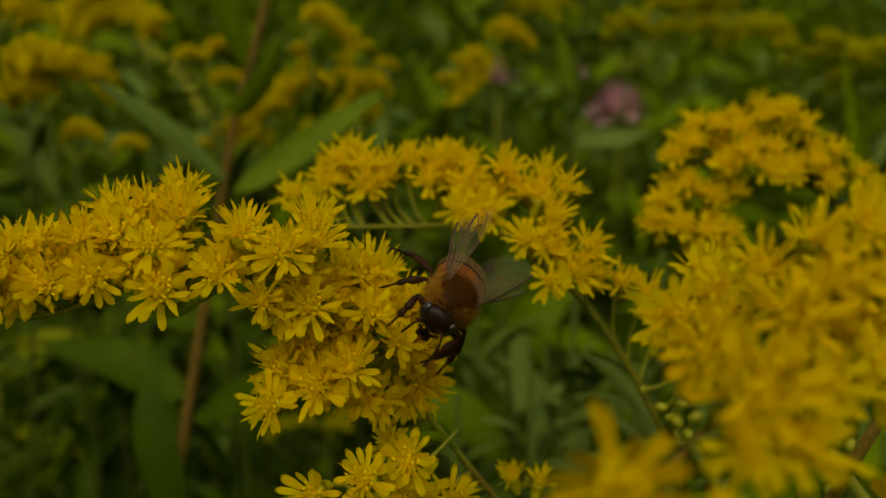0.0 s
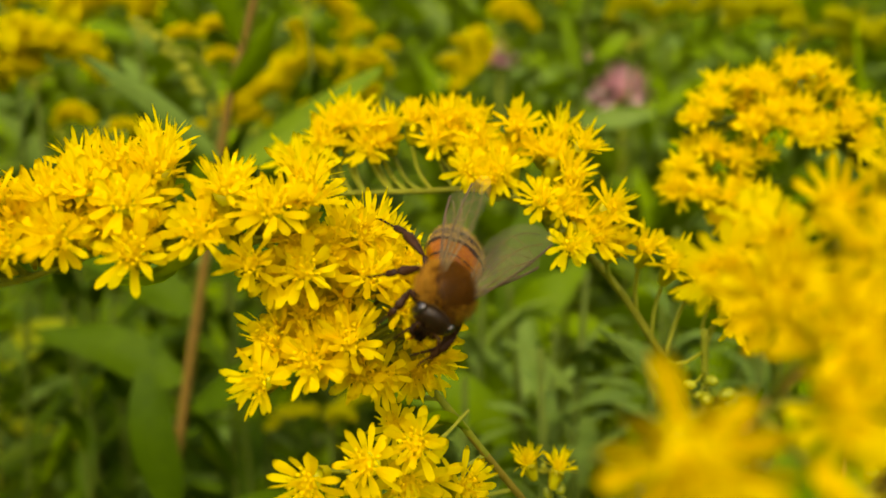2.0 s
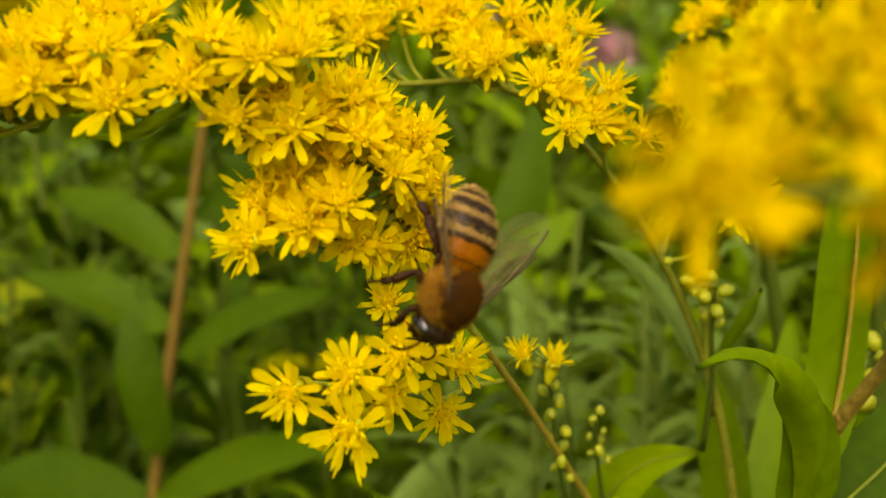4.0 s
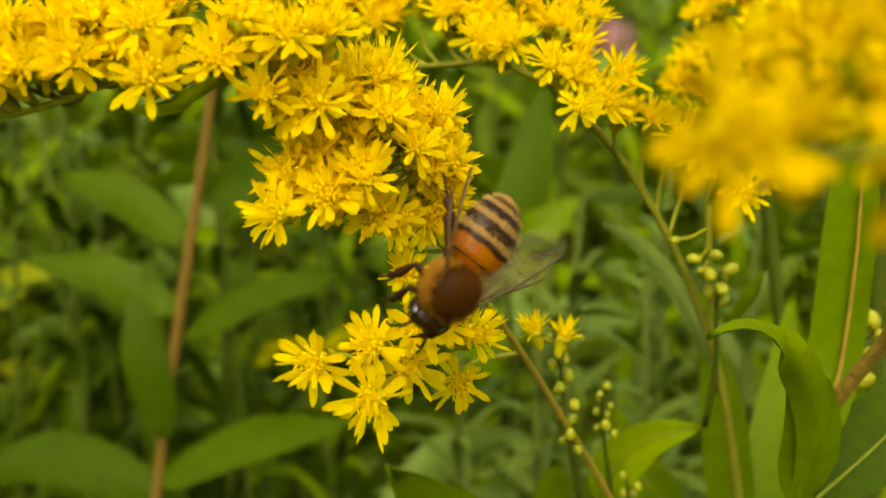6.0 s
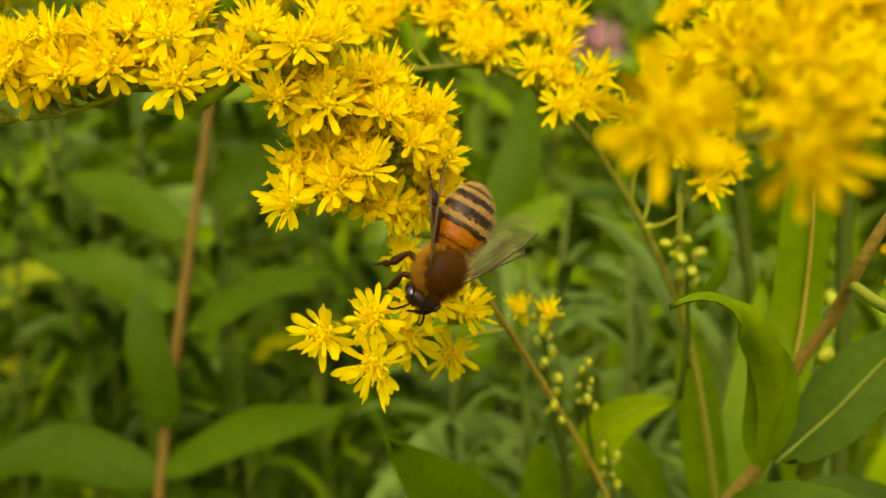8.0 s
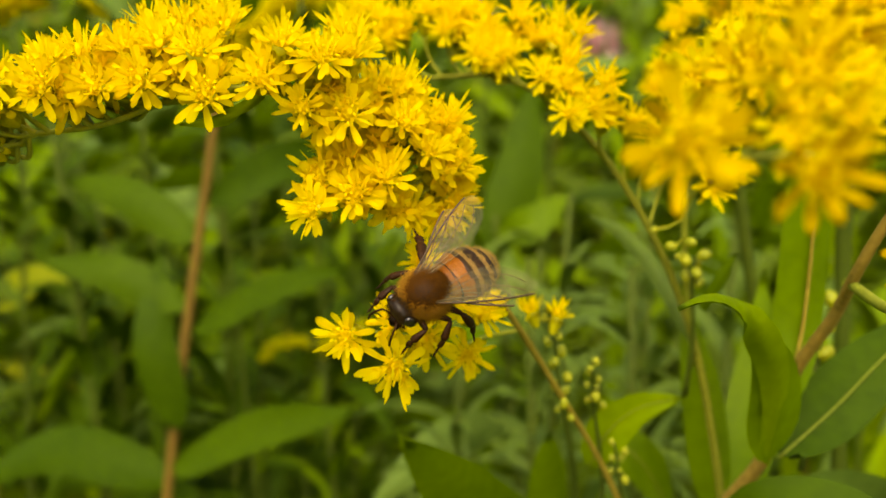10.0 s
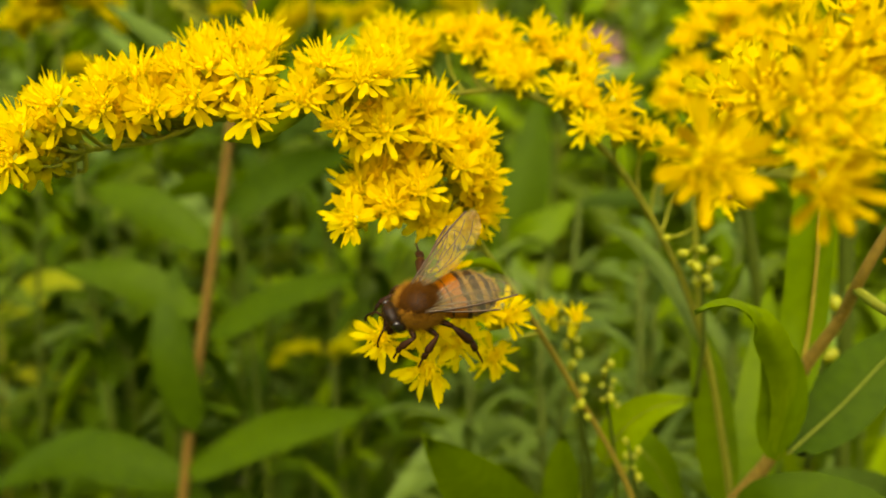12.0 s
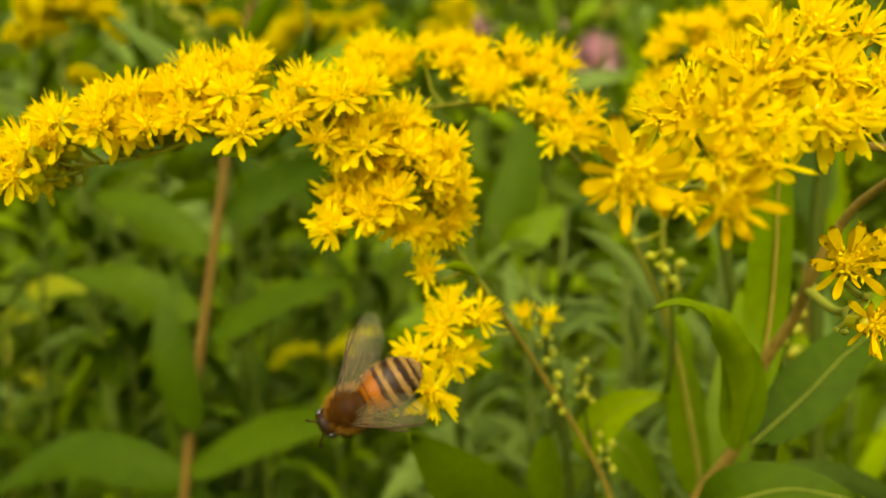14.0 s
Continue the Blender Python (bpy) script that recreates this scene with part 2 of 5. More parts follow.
def head_meshes(seed, petal_mat=None, spiky=False):
    """Involucre, ray petals and disc florets of one flower head; its axis is z, the rim of its cup the origin. Millimetres."""
    r = random.Random(seed)
    cup = bmesh.new()
    prof = [(-3.4, 0.25), (-3.0, 0.55), (-2.0, 0.85), (-0.8, 0.92), (0.1, 1.0)]
    tube(cup, [(0, 0, z * MM) for z, _ in prof], [q * MM for _, q in prof], 10)
    for k in range(11):
        a = math.tau * k / 11 + r.uniform(-0.2, 0.2)
        m = pose(0.62 * MM * math.cos(a), 0.62 * MM * math.sin(a), -3.0 * MM, 0, 0, math.degrees(a)) @ pose(0, 0, 0, 0, -80 + r.uniform(-4, 4), 0)
        blade(cup, m, r.uniform(2.4, 3.2) * MM, 0.62 * MM, -0.12 * MM, 3, 0.06 * MM)
    petals = []
    # the spreading rays, uneven in length and lift
    count = r.randint(14, 17)
    for k in range(count):
        a = math.tau * k / count + r.uniform(-0.28, 0.28)
        lift = r.choice((r.uniform(-22, 10), r.uniform(2, 34), r.uniform(26, 58))) + (22 if seed % 3 == 0 else 0)
        if spiky:
            lift = r.uniform(18, 74)
        m = pose(0.7 * MM * math.cos(a), 0.7 * MM * math.sin(a), 0.05 * MM, 0, 0, math.degrees(a)) @ pose(0, 0, 0, r.uniform(-35, 35), -lift, r.uniform(-14, 14))
        petals.append((m, r.uniform(1.9, 2.95), r.uniform(0.38, 0.6) if spiky else r.uniform(0.56, 0.88), r.uniform(-0.7, 0.4)))
    # the inner ones, still rolled and upright
    for k in range(r.randint(11, 14)):
        a = 2.4 * k + r.uniform(-0.3, 0.3)
        q = r.uniform(0.2, 0.65)
        m = pose(q * MM * math.cos(a), q * MM * math.sin(a), 0.2 * MM, 0, 0, math.degrees(a)) @ pose(0, 0, 0, r.uniform(-60, 60), -(r.uniform(30, 60) if k % 3 == 0 else r.uniform(58, 88)), 0)
        petals.append((m, r.uniform(2.2, 3.6), r.uniform(0.42, 0.6) if k % 3 == 0 else r.uniform(0.24, 0.4), r.uniform(-0.4, 0.3)))
    rays = bmesh.new()
    for m, length, width, rise in petals:
        blade(rays, m, length * MM, width * MM, rise * MM, 6, 0.05 * MM, 0, 0.32)
    disc = bmesh.new()
    ball(disc, (0, 0, 0.25 * MM), (0.62 * MM, 0.75 * MM, 0.75 * MM), frame_along((1, 0, 0)), 6, 10)
    for k in range(r.randint(7, 9)):
        a, q = 2.4 * k, 0.75 * math.sqrt(k / 8)
        foot = Vector((q * math.cos(a), q * math.sin(a), 0.0)) * MM
        way = Vector((q * math.cos(a) * 0.55, q * math.sin(a) * 0.55, 1)).normalized()
        h = r.uniform(0.7, 1.3) * MM
        tube(disc, [foot, foot + way * h * 0.6, foot + way * h], [0.1 * MM, 0.13 * MM, 0.16 * MM], 6)
        turn = frame_along(way).to_4x4()
        for j in range(5):
            b = math.tau * j / 5 + a
            blade(disc, Matrix.Translation(foot + way * h * 0.95) @ turn @ pose(0, 0, 0, 0, 0, math.degrees(b)) @ pose(0.2 * MM, 0, 0, 0, -35, 0), 0.62 * MM, 0.28 * MM, -0.16 * MM, 2, 0.03 * MM)
        tube(disc, [foot + way * h * 0.8, foot + way * (h + r.uniform(0.5, 1.0) * MM)], [0.06 * MM, 0.035 * MM], 4)
    return mesh_of("involucre", cup, INVOLUCRE), mesh_of("corolla", rays, petal_mat or PETAL), mesh_of("floret_disc", disc, DISC), petals


HEADS = [head_meshes(s) for s in range(8)]
HEADS_SPIKY = [head_meshes(s + 40, None, True) for s in range(5)]
HEADS_GOLDEN_SHADED = [head_meshes(s + 20, PETAL_GOLDEN_SHADED) for s in range(4)]


def petal_mesh(rise):
    bm = bmesh.new()
    blade(bm, Matrix.Identity(4), MM, MM, rise * MM, 6, 0.05 * MM, 0, 0.32)
    return mesh_of("petal", bm, PETAL)


PETALS = [petal_mesh(q) for q in (-0.5, -0.25, 0.0, 0.3)]


def flower_head(parent, at, way, size, r, anchor, split=False, kinds=None):
    """A flower head under its spray: the involucre carries petals and florets."""
    cup, rays, disc, petals = r.choice(kinds or HEADS)
    m = Matrix.Translation(Vector(at) - anchor) @ frame_along(way).to_4x4() @ pose(0, 0, 0, 0, 0, r.uniform(0, 360)) @ Matrix.Scale(size, 4)
    h = put("flower_head", cup, parent, m)
    if split:
        for pm, length, width, rise in petals:
            put("petal", PETALS[min(3, max(0, round((rise + 0.5) * 4)))], h, pm @ Matrix.Diagonal((length, width, 1, 1)))
    else:
        put("corolla", rays, h)
    put("floret_disc", disc, h)
    return h


CENTRE = Vector((0, 0.08, 0.88))


def spray(name, heads, stem, label, seed, size=1.0, stem_mat=None, thick=(0.9, 0.35), group="goldenrod sprays", buds=(), taper=1.0, split=(), kinds=None, late=0, erect=0.75, green_from=None):
    """A goldenrod branch: a twig through the points of stem, heads on pedicels, both in millimetres from CENTRE."""
    r = random.Random(seed)
    line = [CENTRE + Vector(p) * MM for p in smooth_line(stem)]
    anchor = line[0].copy()
    bm = bmesh.new()
    n = len(line) - 1
    tube(bm, [p - anchor for p in line], [(thick[0] + (thick[1] - thick[0]) * (i / n) ** taper) * MM for i in range(n + 1)], 9)
    if green_from is not None:
        for f in bm.faces:
            if (f.calc_center_median() + anchor - CENTRE).z > green_from * MM:
                f.material_index = 1
    thing = put(name, mesh_of("twig", bm, stem_mat or TWIG, TWIG), None, Matrix.Translation(anchor))
    tagged(thing, label, "flower", group)
    for i, (x, y, z, right, up) in enumerate(heads):
        tall = up > 0.35
        up = min(0.92, up * (1 - 0.4 * erect) + 0.5 * erect)
        at = CENTRE + Vector((x, y, z)) * MM
        way = Vector((right + r.uniform(-0.12, 0.12), -math.sqrt(max(0.1, 1 - right * right - up * up)), up + r.uniform(-0.1, 0.1))).normalized()
        s = size * r.uniform(0.86, 1.12) * (1.08 if i >= len(heads) - late else 1)
        flower_head(thing, at, way, s, r, anchor, i in split, kinds if i >= len(heads) - late else HEADS_SPIKY if tall and r.random() < 0.8 else None)
        foot = at - way * 3.3 * s * MM
        near = min(range(len(line)), key=lambda i: (line[i] - foot).length)
        near = max(0, near - 2)
        mid = (foot * 0.6 + line[near] * 0.4) - way * 1.2 * MM
        ped = bmesh.new()
        tube(ped, [p - anchor for p in smooth_line([line[near], mid, foot], 4)], 0.26 * MM, 6)
        part("pedicel", ped, TWIG, thing)
    for x, y, z, q in buds:
        at = CENTRE + Vector((x, y, z)) * MM
        b = bmesh.new()
        ball(b, (0, 0, 0), (q * 1.35 * MM, q * MM, q * MM), frame_along((r.uniform(-1, 1), r.uniform(-1, 1), 0.5)), 6, 8)
        near = min(line, key=lambda p: (p - at).length)
        tube(b, [(0, 0, 0), (near - at) * 0.5 + Vector((0, 0, -0.4 * MM)), near - at], 0.2 * MM, 5)
        put("bud", mesh_of("bud", b, BUD), thing, Matrix.Translation(at - anchor))
    return thing


def filled(heads, r, back=4.0, share=0.6):
    """The heads, with more of them tucked in between and behind."""
    more = []
    for a, b in zip(heads, heads[1:]):
        if r.random() < share and abs(a[0] - b[0]) + abs(a[2] - b[2]) < 12:
            more.append((a[0] * 0.7 + b[0] * 0.3, (a[1] + b[1]) / 2 + back * 0.45, (a[2] + b[2]) / 2 - r.uniform(0.2, 1.2), (a[3] + b[3]) / 2, (a[4] + b[4]) / 2))
            more.append(((a[0] + b[0]) / 2 + r.uniform(-1, 1), (a[1] + b[1]) / 2 + back, (a[2] + b[2]) / 2 + r.uniform(0.2, 1.8), (a[3] + b[3]) / 2, 0.85))
    return heads + more


ARCH = [
    (-42.3, 0.0, 8.4, -0.2, 0.3),
    (-45.3, -1.0, 5.6, -0.4, 0.1),
    (-46.2, -2.0, 3.1, -0.4, -0.2),
    (-45.8, 4.0, 2.9, 0, -0.3),
    (-37.9, 1.0, 10.0, -0.1, 0.4),
    (-37.9, -1.0, 8.0, -0.1, -0.2),
    (-33.2, 0.0, 8.0, 0, -0.15),
    (-35.3, 3.0, 11.1, 0, 0.5),
    (-29.5, 1.0, 8.6, 0, -0.2),
    (-31.6, 4.0, 11.5, -0.1, 0.6),
    (-28.5, 4.0, 12.0, 0, 0.6),
    (-24.0, 1.5, 7.3, 0, -0.15),
    (-24.7, 2.0, 11.2, 0, 0.3),
    (-23.4, 7.0, 13.5, 0.1, 0.75),
    (-27.5, 9.0, 13.8, -0.1, 0.8),
    (-19.2, 3.0, 8.8, 0.1, -0.1),
    (-17.2, 4.0, 12.1, 0.1, 0.6),
    (-48.4, 0.0, 4.7, -0.3, 0.3),
    (-51.9, 2.0, 2.2, -0.5, 0),
    (-31.2, 10.0, 13.9, 0, 0.8),
]
BEND = [
    (-13.4, 3.0, 10.7, 0.1, 0.3),
    (-10.9, 6.0, 11.2, 0.2, 0.6),
    (-15.4, 4.0, 6.2, 0, 0),
    (-11.3, 5.0, 5.5, 0, 0.1),
    (-7.0, 10.0, 7.8, 0.3, 0.4),
    (-6.0, 7.0, 4.7, 0.2, 0.2),
    (-1.5, 12.0, 4.8, 0.4, 0.3),
    (-3.5, 8.0, 1.8, 0.3, 0.1),
    (-0.4, 11.0, 0.4, 0.6, 0),
    (-1.2, 13.0, -3.7, 0.6, -0.2),
    (-5.4, 10.0, -4.6, 0.1, -0.5),
    (-10.8, 5.0, -2.0, -0.1, 0),
    (-7.7, 6.0, -0.5, 0.2, 0.2),
    (-14.8, 4.0, -3.4, -0.4, -0.2),
    (-11.6, 8.0, 1.3, 0, 0.4),
    (-14.1, 7.0, -0.6, -0.3, 0.3),
    (-8.4, 10.0, 2.5, 0, 0.3),
    (-15.7, 10.0, 9.3, 0, 0.5),
]
SPRAY_B = [
    (-18.6, 42.0, 13.3, -0.5, 0.2),
    (-14.8, 41.0, 15.0, -0.2, 0.2),
    (-13.5, 43.0, 17.3, 0, 0.7),
    (-9.9, 41.0, 17.3, 0, 0.7),
    (-9.1, 40.0, 14.6, 0, -0.1),
    (-3.9, 40.0, 17.8, 0, 0.75),
    (-1.3, 38.0, 15.6, 0, 0.1),
    (-0.0, 40.0, 17.6, 0, 0.7),
    (3.7, 37.0, 15.6, 0.1, 0),
    (3.2, 39.0, 17.6, 0.1, 0.75),
    (8.1, 37.0, 17.2, 0.2, 0.3),
    (5.8, 32.0, 12.1, 0, 0),
    (2.6, 32.0, 12.5, -0.2, -0.2),
    (10.7, 36.0, 14.4, -0.1, 0.4),
    (15.0, 33.0, 15.1, 0.4, 0.5),
    (10.1, 27.0, 9.5, 0, 0.3),
    (17.3, 28.0, 8.8, 0.6, 0.2),
    (12.6, 24.0, 5.2, 0, -0.3),
]
SPRAY_B2 = [
    (18.3, 30.0, 4.4, 0.1, 0.3),
    (22.0, 32.0, 3.9, 0, 0.5),
    (25.3, 33.0, 2.0, 0.2, 0.4),
    (28.5, 34.0, -0.0, 0, 0.2),
    (31.5, 33.0, -0.2, 0.4, 0.4),
    (32.1, 31.0, -3.8, 0.2, -0.4),
    (35.3, 34.0, -2.2, 0.6, 0.1),
]
SPRAY_R = [
    (36.7, 68.7, 18.5, -0.4, 0.1),
    (39.5, 68.7, 20.5, -0.2, 0.5),
    (43.3, 70.4, 23.1, -0.1, 0.7),
    (46.0, 68.7, 22.6, 0, 0.6),
    (50.6, 70.4, 24.6, 0, 0.8),
    (54.0, 70.4, 25.2, 0, 0.8),
    (56.7, 68.7, 23.3, 0.2, 0.6),
    (44.1, 67.0, 17.6, -0.1, 0.1),
    (46.9, 66.2, 19.2, 0, 0.3),
    (51.0, 66.2, 19.9, 0, 0.4),
    (53.7, 65.4, 16.3, 0, -0.1),
    (57.6, 66.2, 17.9, 0.1, 0.3),
    (61.1, 67.0, 19.6, 0.2, 0.5),
    (59.5, 65.4, 14.7, 0.1, -0.2),
    (65.8, 68.7, 16.4, 0.4, 0.2),
    (50.4, 65.4, 16.8, 0, -0.1),
]
SPRAY_R2 = [
    (34.7, 67.0, 11.6, -0.5, 0.1),
    (38.7, 68.7, 14.0, -0.1, 0.5),
    (42.2, 67.0, 12.7, 0, 0.3),
    (46.2, 68.7, 13.3, 0.3, 0.4),
    (32.9, 65.4, 8.4, -0.5, 0),
    (36.5, 63.7, 7.9, 0, 0),
    (40.6, 63.7, 7.1, 0, 0.2),
    (44.8, 65.4, 7.4, 0.4, 0.2),
    (41.6, 63.7, 2.6, 0, -0.2),
    (44.9, 63.7, 0.9, 0.2, -0.3),
    (40.3, 66.2, 3.3, -0.2, 0),
]
SPRAY_N = [
    (9.4, -36.2, 5.1, -0.1, -0.2),
    (14.9, -39.5, 3.9, 0, -0.3),
    (17.1, -32.0, 8.6, 0, 0.2),
    (16.5, -25.0, 8.9, -0.2, 0.3),
    (21.3, -26.0, 11.3, 0, 0.4),
    (24.3, -24.0, 13.2, 0, 0.5),
    (26.0, -26.0, 8.9, 0.2, -0.2),
    (29.3, -25.0, 8.8, 0.3, -0.2),
    (24.4, -20.0, 15.2, 0, 0.7),
    (26.8, -22.0, 15.9, 0.1, 0.7),
    (31.8, -20.0, 15.4, 0.3, 0.6),
    (28.0, -24.0, 12.1, 0.1, 0.2),
    (32.0, -22.0, 11.9, 0.4, 0.2),
    (21.9, -18.0, 13.0, -0.1, 0.5),
    (17.3, -14.0, 8.8, -0.5, 0.2),
    (21.6, -29.0, 8.1, 0.1, 0),
    (33.8, -22.0, 9.4, 0.4, 0),
    (36.7, -18.0, 14.1, 0.5, 0.3),
    (16.4, -33.0, 5.9, 0, 0.1),
    (19.5, -32.0, 5.9, 0.1, 0.1),
]
SPRAY_N2 = [
    (32.6, -18.0, -4.0, -0.2, -0.2),
    (35.2, -18.0, -9.6, 0.2, -0.4),
    (37.5, -14.0, -3.9, 0.3, 0.2),
]
FIXED_TIP = [
    (-1.6, 11.0, -14.2, 0, 0.25),
    (-4.4, 12.0, -9.9, 0, 0.3),
    (1.9, 12.0, -15.5, 0.5, 0.1),
    (0.6, 14.0, -20.6, 0.1, -0.4),
]
TIP = [
    (-3.0, 6.0, -13.2, 0, 0.1),
    (-6.9, 4.0, -14.4, -0.3, 0.3),
    (-3.9, 7.5, -17.2, 0, -0.2),
    (-11.6, 3.0, -15.6, -0.4, 0.0),
    (-6.9, 3.0, -18.6, 0, -0.45),
]


STALK_A = [(24.4, 41, -52), (12, 30, -28.4), (2.5, 18, -12.5), (-1.5, 15, -6.2), (-3.5, 13, 0.2), (-8.4, 12, 5.7), (-16.5, 8, 7.8), (-24.9, 6, 7.8), (-35.4, 5, 4.4), (-41.6, 5, 3.6), (-48.1, 4, 1.4), (-54.4, 4, -1.6)]
STALK_LOW = [(60, 75, -880), (55, 70, -500), (42, 55, -200), (31, 45, -85)]


def sprays():
    fill, more = random.Random(3), random.Random(9)
    arch = spray("goldenrod_spray", BEND + ARCH + filled(ARCH, fill, 4, 1.0)[len(ARCH):] + filled(BEND, fill, 3.5, 1.0)[len(BEND):] + filled(ARCH, more, 7, 0.8)[len(ARCH):] + filled(BEND, more, 6, 0.6)[len(BEND):] + FIXED_TIP, STALK_LOW + STALK_A, "arching spray of bright yellow goldenrod with crowded flower heads", 11, 1.0, STALK, (1.2, 0.25), taper=0.16, green_from=-14, split=(5, 7, 8, 9, 10, 11, 12, 13, 15, 25, 29))
    for a, b, c, w in (((2.0, 17.5, -11.5), (-0.5, 14, -9.6), (-2.6, 11.5, -9.3), 1.3), ((-20, 7, 7.6), (-23, 5, 5.2), (-27, 4, 4.6), 1.4)):
        bm = bmesh.new()
        leaf_sheet(bm, [CENTRE + Vector(p) * MM - arch.location for p in (a, b, c)], w * MM, (0.6, 0.2, 0.7), (0.4, 0.5, 0.7), 8)
        part("bract", bm, LEAF_FRESH, arch, "small narrow green leaf")
    spray("goldenrod_spray", filled(SPRAY_B, fill, 3.5, 0.6) + SPRAY_B2[:4], [(70, 58, -880), (62, 52, -400), (46, 44, -120), (38.4, 42, -46.7), (32.8, 40, -24.7), (27.4, 38, -12.8), (16.1, 36, 3), (11, 36, 7.4), (5, 38, 9.8), (-3, 40, 9.6), (-13, 41, 9.2), (-20, 42, 9)],
          "yellow goldenrod spray arched over on a tan-green stalk", 12, 1.0, STEM_OLIVE, (1.7, 0.28), taper=0.22)
    spray("goldenrod_spray", SPRAY_B2[4:], [(34, 41, -30), (31, 38, -14), (30, 36, -6)], "small yellow goldenrod side sprig with green buds", 13, 1.0, TWIG, (0.6, 0.4), buds=[(28, 34, -12, 0.65), (30.5, 34, -11.5, 0.7), (26, 35, -10, 0.55), (29.2, 35, -13.5, 0.5)])
    spray("goldenrod_spray", filled(SPRAY_R, fill, 4, 1.0), [(90, 120, -880), (86, 112, -300), (68.9, 73.8, -14.7), (65.5, 70.4, 8.8), (58.8, 69.6, 14.7), (50.4, 70.4, 18.9), (40.3, 70.4, 18), (35.3, 70.4, 16.4)], "dense yellow goldenrod spray behind the others", 14, 0.94, STEM_GREEN, (1.8, 0.5))
    spray("goldenrod_spray", filled(SPRAY_R2, fill, 4, 0.8), [(76, 118, -880), (70, 110, -200), (50.4, 73.8, -10.5), (45.4, 70.4, 3.8), (39.5, 68.7, 8.8), (33.6, 68.7, 8)], "dense yellow goldenrod spray lower on its stalk", 15, 0.94, STEM_GREEN, (1.5, 0.5))
    # the closest heads are golden, with the shade on them in the colour
    spray("goldenrod_spray", filled(SPRAY_N[5:], fill, 5, 0.8) + SPRAY_N[:5], [(25, 50, -880), (28, 42, -300), (34.2, 36, -57.3), (36.1, 32, -47.2), (39.5, 28, -38.6), (40.8, 24, -26.6), (42.9, 18, -17.2), (42.4, 12, -10.5), (43.9, 8, -3.6), (44, -4, 3), (39, -12, 5.5), (30, -15, 6), (21, -19, 4.5), (14, -26, 2)], "large yellow goldenrod spray close by with open flower heads", 16, 1.02, STEM_RUST, (2.2, 0.25), taper=0.36, kinds=HEADS_GOLDEN_SHADED, late=5, erect=0.3)
    spray("goldenrod_spray", SPRAY_N2, [(42.6, 14, -13), (41, 2, -13), (38.5, -8, -10), (37, -13, -8)], "few yellow goldenrod heads on a low side twig", 17, 1.0, TWIG, (0.6, 0.4), buds=[(35, -13, -11.5, 0.3), (36.5, -8, -12.5, 0.3)], kinds=HEADS_GOLDEN_SHADED, late=3)


def swaying_tip():
    return spray("goldenrod_sprig", TIP, [(1.6, 16, -13.5), (-1, 12, -15), (-5, 8, -16.8), (-9, 6, -17.2)], "drooping tip of yellow goldenrod that the bee weighs down", 18, 1.1, TWIG, (0.16, 0.3), split=range(5), erect=0.25)


# ---- leaves and stalks ----
def leaf_sheet(bm, pts, width, side0, side1, rows=12, slot=0, fold=0.16):
    """A lance-shaped leaf along the points, from its base to its tip, with a folded midrib, wavy rim and real thickness."""
    line = smooth_line(pts, 8)
    side0, side1 = Vector(side0).normalized(), Vector(side1).normalized()
    prev = None
    for i in range(rows + 1):
        s = i / rows
        f = s * (len(line) - 1)
        k = min(int(f), len(line) - 2)
        p = line[k].lerp(line[k + 1], f - k)
        way = (line[k + 1] - line[k]).normalized()
        u = min(1.0, max(0.0, (s - 0.35) / 0.3))
        side = side0.lerp(side1, u * u * (3 - 2 * u))
        side = (side - way * side.dot(way)).normalized()
        nor = way.cross(side)
        w = width / 2 * (math.sin(math.pi * min(1.0, 0.06 + 0.94 * s ** 0.8)) ** 0.8 + 0.02)
        wave = 0.05 * width * math.sin(9 * s + width * 900)
        t = 0.00018
        row = [bm.verts.new(p + side * a + nor * b) for a, b in ((-w, fold * w + wave), (-w * 0.5, fold * 0.4 * w + t), (0, -0.0001), (w * 0.5, fold * 0.4 * w + t), (w, fold * w - wave), (w * 0.5, fold * 0.4 * w - t), (0, -0.0006 * (1 - s) - 0.0003), (-w * 0.5, fold * 0.4 * w - t))]
        if prev:
            for j in range(8):
                bm.faces.new((prev[j], row[j], row[(j + 1) % 8], prev[(j + 1) % 8])).material_index = slot
            for j in (0, 4):
                bm.edges.get((prev[j], row[j])).smooth = False
        else:
            bm.faces.new(row[::-1])
        prev = row
    bm.faces.new(prev)


def stalk(name, pts, radii, mat, label, group="goldenrod plants", category="plant"):
    line = smooth_line(pts)
    n = len(line) - 1
    bm = bmesh.new()
    tube(bm, [p - line[0] for p in line], [radii[0] + (radii[1] - radii[0]) * i / n for i in range(n + 1)], 9)
    thing = put(name, mesh_of("stem", bm, mat), None, Matrix.Translation(line[0]))
    return tagged(thing, label, category, group)


def own_leaf(plant, pts, width, side0=(1, 0, 0.2), side1=None, mat=None, rib=None):
    bm = bmesh.new()
    leaf_sheet(bm, [Vector(p) - plant.location for p in pts], width, side0, side1 or side0)
    leaf = part("leaf", bm, mat or LEAF, plant)
    if rib:
        bm = bmesh.new()
        line = smooth_line(pts)
        tube(bm, [p - plant.location for p in line], [max(0.00024, 0.02 * width) * (1.15 - 0.85 * i / len(line)) for i in range(len(line))], 6)
        part("midrib", bm, rib, leaf, "paler midrib")
    return leaf


def arched(a, b, lift, sway=(0, 0, 0)):
    a, b = Vector(a), Vector(b)
    m = (a + b) / 2 + Vector((0, 0, lift)) + Vector(sway)
    return [a, m, b]


